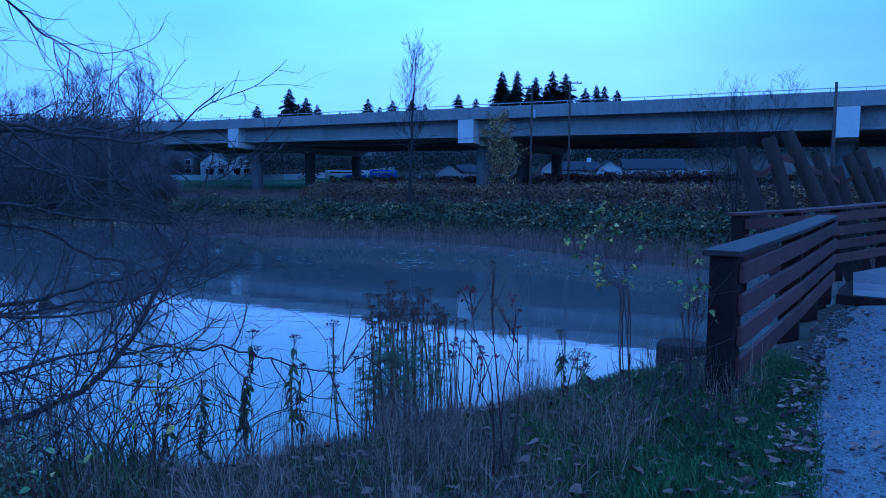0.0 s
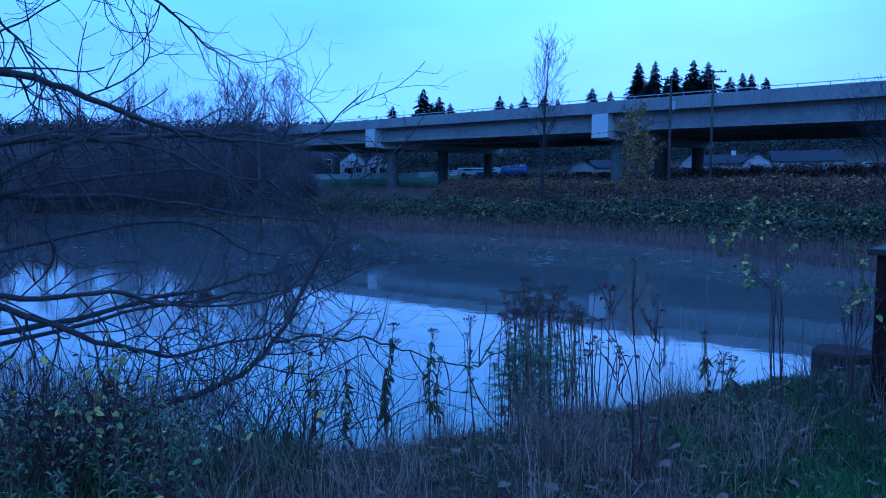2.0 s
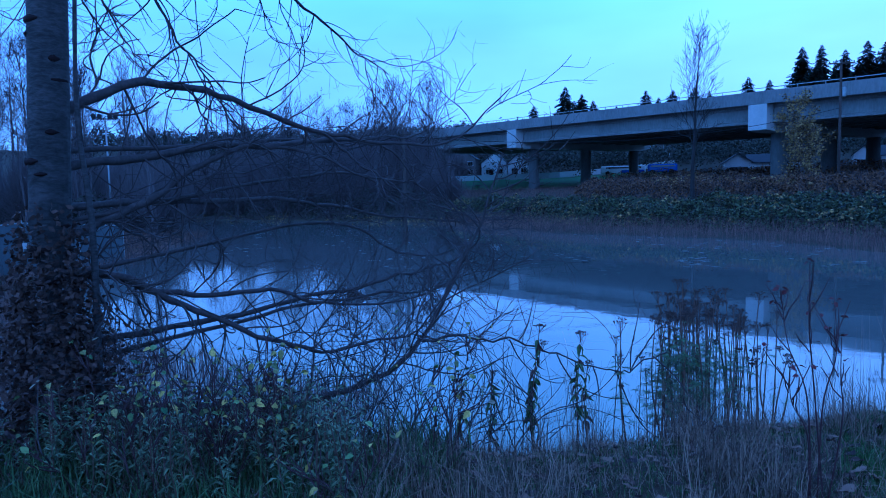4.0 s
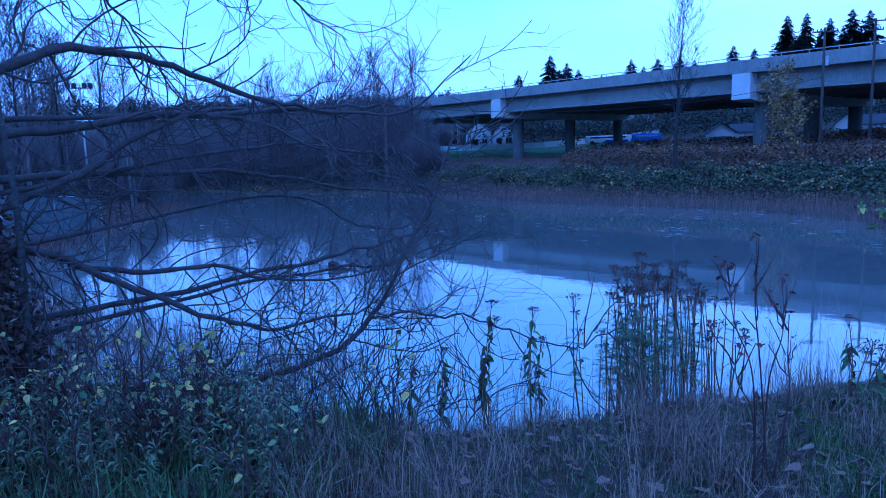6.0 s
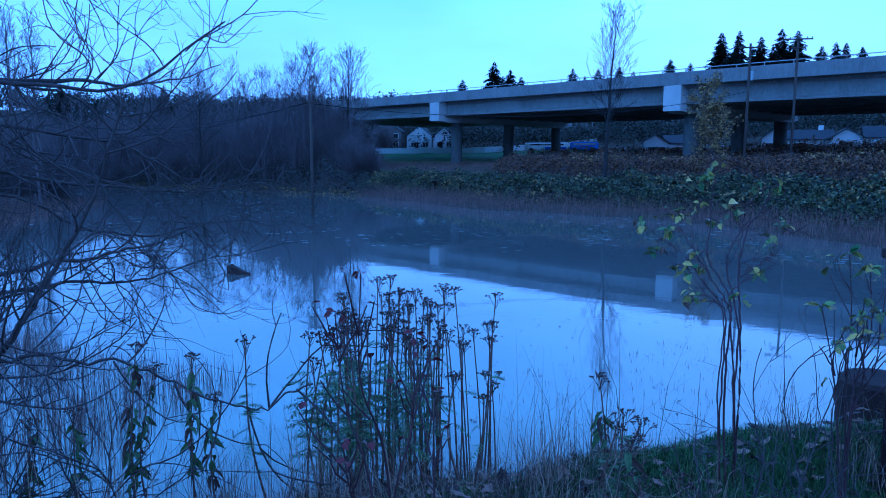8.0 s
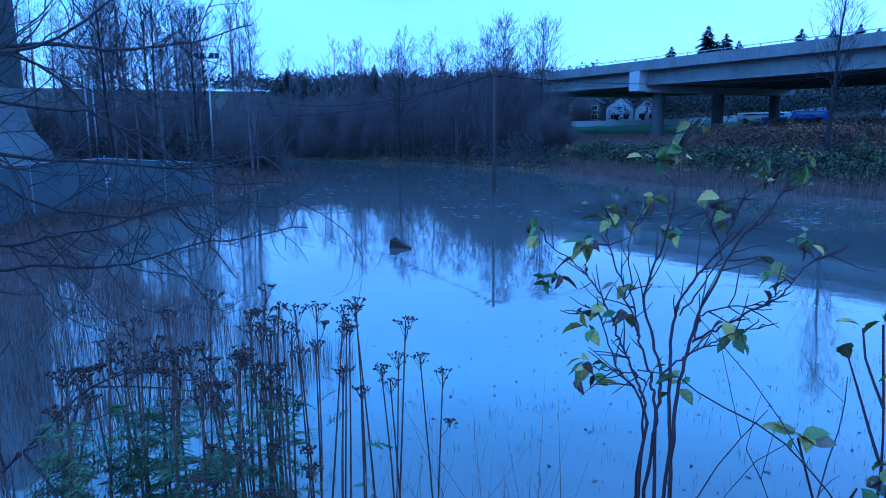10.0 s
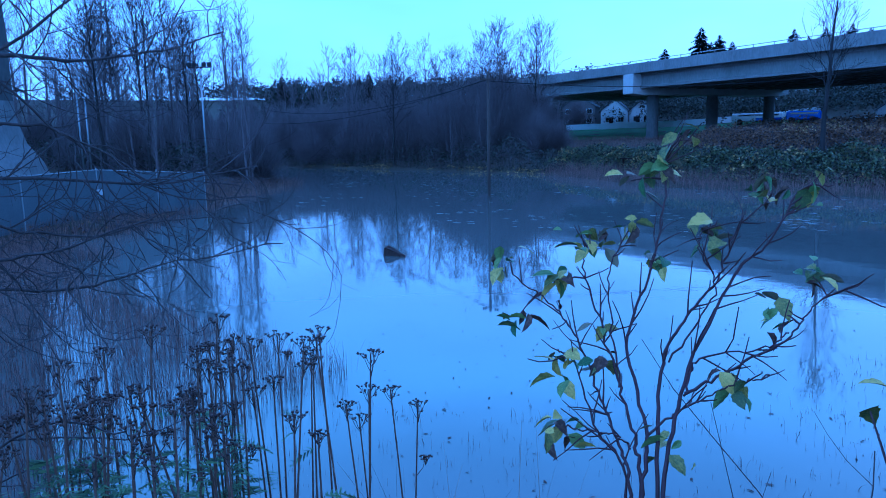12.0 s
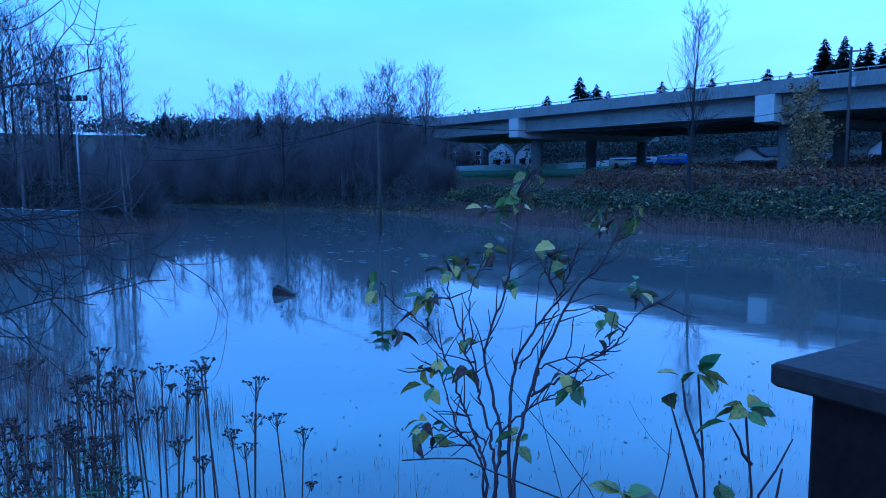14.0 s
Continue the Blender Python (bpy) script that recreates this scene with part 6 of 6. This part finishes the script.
# ---- houses beyond the viaduct ----
def house(x, y, w, d, h, rh, wall, label, rz=0.0, wins=((-0.28, 0.5), (0.1, 0.5), (0.32, 0.5)), gable=True, zoff=0.0, chimney=False):
    """Ridge along the long side, or a gable towards the pond."""
    z = float(ground_z(x, y)) + zoff
    t = thing("house", x, y, z, label, "house", "houses beyond the viaduct", rz)
    mb = Mesh()
    hw, hd = w / 2, d / 2
    if gable:
        mb.prism([(-hw, -1.5), (hw, -1.5), (hw, h), (0, h + rh), (-hw, h)], pose(0, -hd, 0), pose(0, hd, 0))
    else:
        mb.prism([(-hd, -1.5), (hd, -1.5), (hd, h), (0, h + rh), (-hd, h)], pose(-hw, 0, 0, 0, 0, 90), pose(hw, 0, 0, 0, 0, 90))
    part("wall", mb, wall, t)
    for s in (-1, 1):
        rf = Mesh()
        e = 0.4
        if gable:
            k = rh / hw
            rf.prism([(0, h + rh + 0.02), (s * (hw + e), h - k * e + 0.02), (s * (hw + e), h - k * e + 0.2), (0, h + rh + 0.22)], pose(0, -hd - e, 0), pose(0, hd + e, 0))
        else:
            k = rh / hd
            rf.prism([(0, h + rh + 0.02), (s * (hd + e), h - k * e + 0.02), (s * (hd + e), h - k * e + 0.2), (0, h + rh + 0.22)], pose(-hw - e, 0, 0, 0, 0, 90), pose(hw + e, 0, 0, 0, 0, 90))
        part("roof", rf, M_ROOF, t)
    for i, (u, v) in enumerate(wins):
        wx, wz = u * w, v * h
        fr = part("window", Mesh().box((wx, -hd - 0.03, wz), (1.5, 0.08, 1.3), None, 0.01), M_WHITE, t, "white framed window")
        part("pane", Mesh().box((wx - 0.33, -hd - 0.06, wz), (0.6, 0.06, 1.1)), M_DGLASS, fr)
        part("pane", Mesh().box((wx + 0.33, -hd - 0.06, wz), (0.6, 0.06, 1.1)), M_DGLASS, fr)
    part("door", Mesh().box((-0.02 * w - 0.6, -hd - 0.03, 1.0), (0.95, 0.08, 2.05), None, 0.01), M_POST, t)
    if chimney:
        part("chimney", Mesh().box((w * 0.3, 0, h + rh), (0.8, 0.8, 1.8), None, 0.03), M_WHITE, t)
    return t


W3 = ((-0.33, 0.3), (0.0, 0.3), (0.33, 0.3), (-0.33, 0.75), (0.0, 0.75), (0.33, 0.75))
house(-58, 176, 6.5, 9, 3.6, 2.6, M_WHITE, "white house with a steep gable", 12, ((-0.22, 0.4), (0.24, 0.4)))
house(-51.5, 177, 5.5, 8, 3.2, 2.2, M_WHITE, "white house with a steep gable", 8, ((-0.2, 0.4), (0.24, 0.4)))
house(-68, 178, 8, 9, 5.0, 2.6, M_CREAM, "two-storey beige house with a dark roof", 12, W3)
house(-32, 205, 13, 9, 6.0, 2.4, M_CREAM, "two-storey house with a pale balcony high on the slope", 5, W3, False, 2.0)
house(-20, 190, 12, 9, 4.5, 2.2, M_CREAM, "beige house with a dark shingle roof", 4, W3, False, 1.0)
house(0.5, 146, 4.6, 8, 2.9, 1.5, M_WHITE, "small white gabled house", 4, ((-0.15, 0.5), (0.25, 0.5)), True, -0.9)
house(7, 148, 9, 8, 2.7, 1.5, M_WHITE, "low white house with a dark roof", 4, ((-0.3, 0.5), (0.05, 0.5), (0.3, 0.5)), False, -1.2)
house(8, 200, 14, 10, 5.5, 2.4, M_CREAM, "two-storey house on the slope", 0, W3, False, 1.5)
house(20.8, 140, 3.4, 8, 2.9, 1.5, M_WHITE, "white gabled end of a small house", -6, ((0.0, 0.5),), True, -0.8)
house(26.5, 142, 8, 8, 2.6, 1.6, M_WHITE, "low white house with a dark roof and chimney", -6, ((-0.3, 0.5), (0.05, 0.5), (0.3, 0.5)), False, -1.1, True)
house(32.0, 138, 4.4, 8, 2.7, 1.4, M_WHITE, "white gabled end of a small house", -8, ((0.1, 0.5),), True, -0.9)
house(40.5, 138, 11, 8, 2.4, 1.8, M_WHITE, "long low white house with a dark roof", -10, ((-0.35, 0.5), (-0.1, 0.5), (0.15, 0.5), (0.36, 0.5)), False, -1.0)

# lawn and white fence
fl = thing("white_board_fence", -50, 160, 0, "long low white board fence beside a lawn", "fence")
for i in range(22):
    x = -66 + i * 2.4
    y = 163 - 0.12 * (x + 66) + (max(0, x + 38) * 0.9)
    x1 = x + 2.4
    y1 = 163 - 0.12 * (x1 + 66) + (max(0, x1 + 38) * 0.9)
    a, b = Vector((x, y, float(ground_z(x, y)))), Vector((x1, y1, float(ground_z(x1, y1))))
    o = board(a + Vector((0, 0, 0.75)), b + Vector((0, 0, 0.75)), 1.3, 0.05, "fence_board", M_WHITE, fl, fl.matrix_world.inverted())
lawn = Mesh()
lawn.smooth = True
xs, ys = np.linspace(-64, -14, 26), np.linspace(122, 164, 20)
for y in ys:
    for x in xs:
        lawn.v.append((x, y, float(ground_z(x, y)) + 0.06))
for j in range(19):
    for i in range(25):
        q = j * 26 + i
        lawn.f.append((q, q + 1, q + 27, q + 26))
M_LAWN = mat("mown_lawn", (0.085, 0.19, 0.03), (0.05, 0.12, 0.02), 0.9, 0.5, 0.3, fine=8)
tagged(part("lawn", lawn, M_LAWN), "green mown lawn beyond the viaduct", "lawn", kind="structure")


def coach(x, y, ln, label, stripe, rz):
    z = float(ground_z(x, y))
    t = thing("coach", x, y, z, label, "bus", "parked coaches", rz)
    part("body", Mesh().box((0, 0, 1.25), (ln, 2.2, 1.75), None, 0.2), M_WHITE if stripe else M_BLUE, t)
    part("window_band", Mesh().box((0.1, 0, 1.7), (ln * 0.8, 2.23, 0.4), None, 0.03), M_DGLASS, t)
    if stripe:
        part("stripe", Mesh().box((ln * 0.22, 0, 0.85), (ln * 0.5, 2.22, 0.6), None, 0.02), M_BLUE, t, "blue painted flank")
    for sx in (-0.34, 0.3):
        for sy in (-1.0, 1.0):
            w = Mesh()
            w.tube([(sx * ln, sy - 0.12, 0.5), (sx * ln, sy + 0.12, 0.5)], [0.5, 0.5], 16, cap=True)
            part("wheel", w, M_RUBBER, t)
    return t


coach(-22.5, 158, 9.5, "long white van trailer with a blue stripe parked beyond the lawn", True, 4)
coach(-14.0, 156, 6.0, "deep blue van parked beside the coach", False, 4)


def parked_car(x, y, rz, body, label):
    z = float(ground_z(x, y))
    t = thing("car", x, y, z, label, "car", "parked cars", rz)
    mb = Mesh()
    prof = [(-2.1, 0.35), (2.1, 0.35), (2.15, 0.75), (1.2, 0.95), (0.6, 1.42), (-1.1, 1.45), (-1.8, 1.0), (-2.1, 0.9)]
    mb.prism(prof, pose(0, -0.85, 0), pose(0, 0.85, 0))
    part("body", mb, body, t)
    part("side_window", Mesh().box((-0.25, 0, 1.2), (1.5, 1.72, 0.32)), M_DGLASS, t)
    for sx in (-1.3, 1.35):
        for sy in (-0.8, 0.8):
            w = Mesh()
            w.tube([(sx, sy - 0.1, 0.33), (sx, sy + 0.1, 0.33)], [0.33, 0.33], 14, cap=True)
            part("wheel", w, M_RUBBER, t)


for x, y, rz, b in ((-4, 141, 4, M_WHITE), (1.5, 139, 4, M_DARKMET), (12, 139, 2, M_WHITE), (17, 139, 0, M_STEEL), (48, 128, -8, M_WHITE), (36, 131, -6, M_STEEL)):
    parked_car(x, y, rz, b, "parked car near the houses")

# shelter roof with red and white boards beyond the footbridge
sh = thing("shelter", 24.5, 34.5, float(ground_z(24.5, 34.5)) if float(ground_z(24.5, 34.5)) > 0 else 0.0, "dark-roofed open shelter with red and white boards", "shelter", "", -20)
part("roof", Mesh().prism([(-2.6, 4.6), (0, 6.2), (2.6, 4.6), (2.6, 4.8), (0, 6.4), (-2.6, 4.8)], pose(0, -2, 0), pose(0, 2, 0)), M_ROOF, sh)
for sx in (-2.2, 2.2):
    for sy in (-1.6, 1.6):
        part("post", Mesh().box((sx, sy, 2.2), (0.2, 0.2, 5.0), None, 0.02), M_POST, sh)

# scum and foam on the water
rf = np.random.default_rng(71)
n = 3200
FX, FY = rf.uniform(-80, 12, n), rf.uniform(34, 86, n)
FX[:40], FY[:40] = rf.normal(-1.6, 0.7, 40), rf.normal(41, 2.2, 40)
k = shore_distance(FX, FY) < -0.6
k &= (bumps(FX, FY, 0.22, 3) > 0.1) | (np.arange(n) < 40)
FX, FY = FX[k], FY[k]
n = len(FX)
a = np.linspace(0, 2 * np.pi, 8, endpoint=False)
s = rf.uniform(0.02, 0.11, (n, 1)) * rf.uniform(0.5, 1.2, (n, 8))
P = np.stack([FX[:, None] + s * np.cos(a) * 2.6, FY[:, None] + s * np.sin(a), np.full((n, 8), 0.012)], -1)
tagged(quads("pond_scum", P, M_FOAM), "pale flecks of scum and foam on the water", "scum", kind="stuff")

# dark bits of leaf and stalk floating near the bank
rd = np.random.default_rng(72)
n = 900
DX, DY = rd.uniform(-14, 6, n), rd.uniform(7, 34, n)
k = shore_distance(DX, DY) < -0.3
DX, DY = DX[k], DY[k]
n = len(DX)
turn = rd.uniform(0, 6.28, (n, 1))
ln, wd = rd.uniform(0.012, 0.06, (n, 1)), rd.uniform(0.006, 0.018, (n, 1))
ex, ey = ln * np.cos(a) * rd.uniform(0.7, 1.1, (n, 8)), wd * np.sin(a)
P = np.stack([DX[:, None] + ex * np.cos(turn) - ey * np.sin(turn), DY[:, None] + ex * np.sin(turn) + ey * np.cos(turn), np.full((n, 8), 0.010)], -1)
tagged(quads("floating_debris", P, M_SEED), "dark bits of leaf and stalk floating on the pond", "debris", kind="stuff")
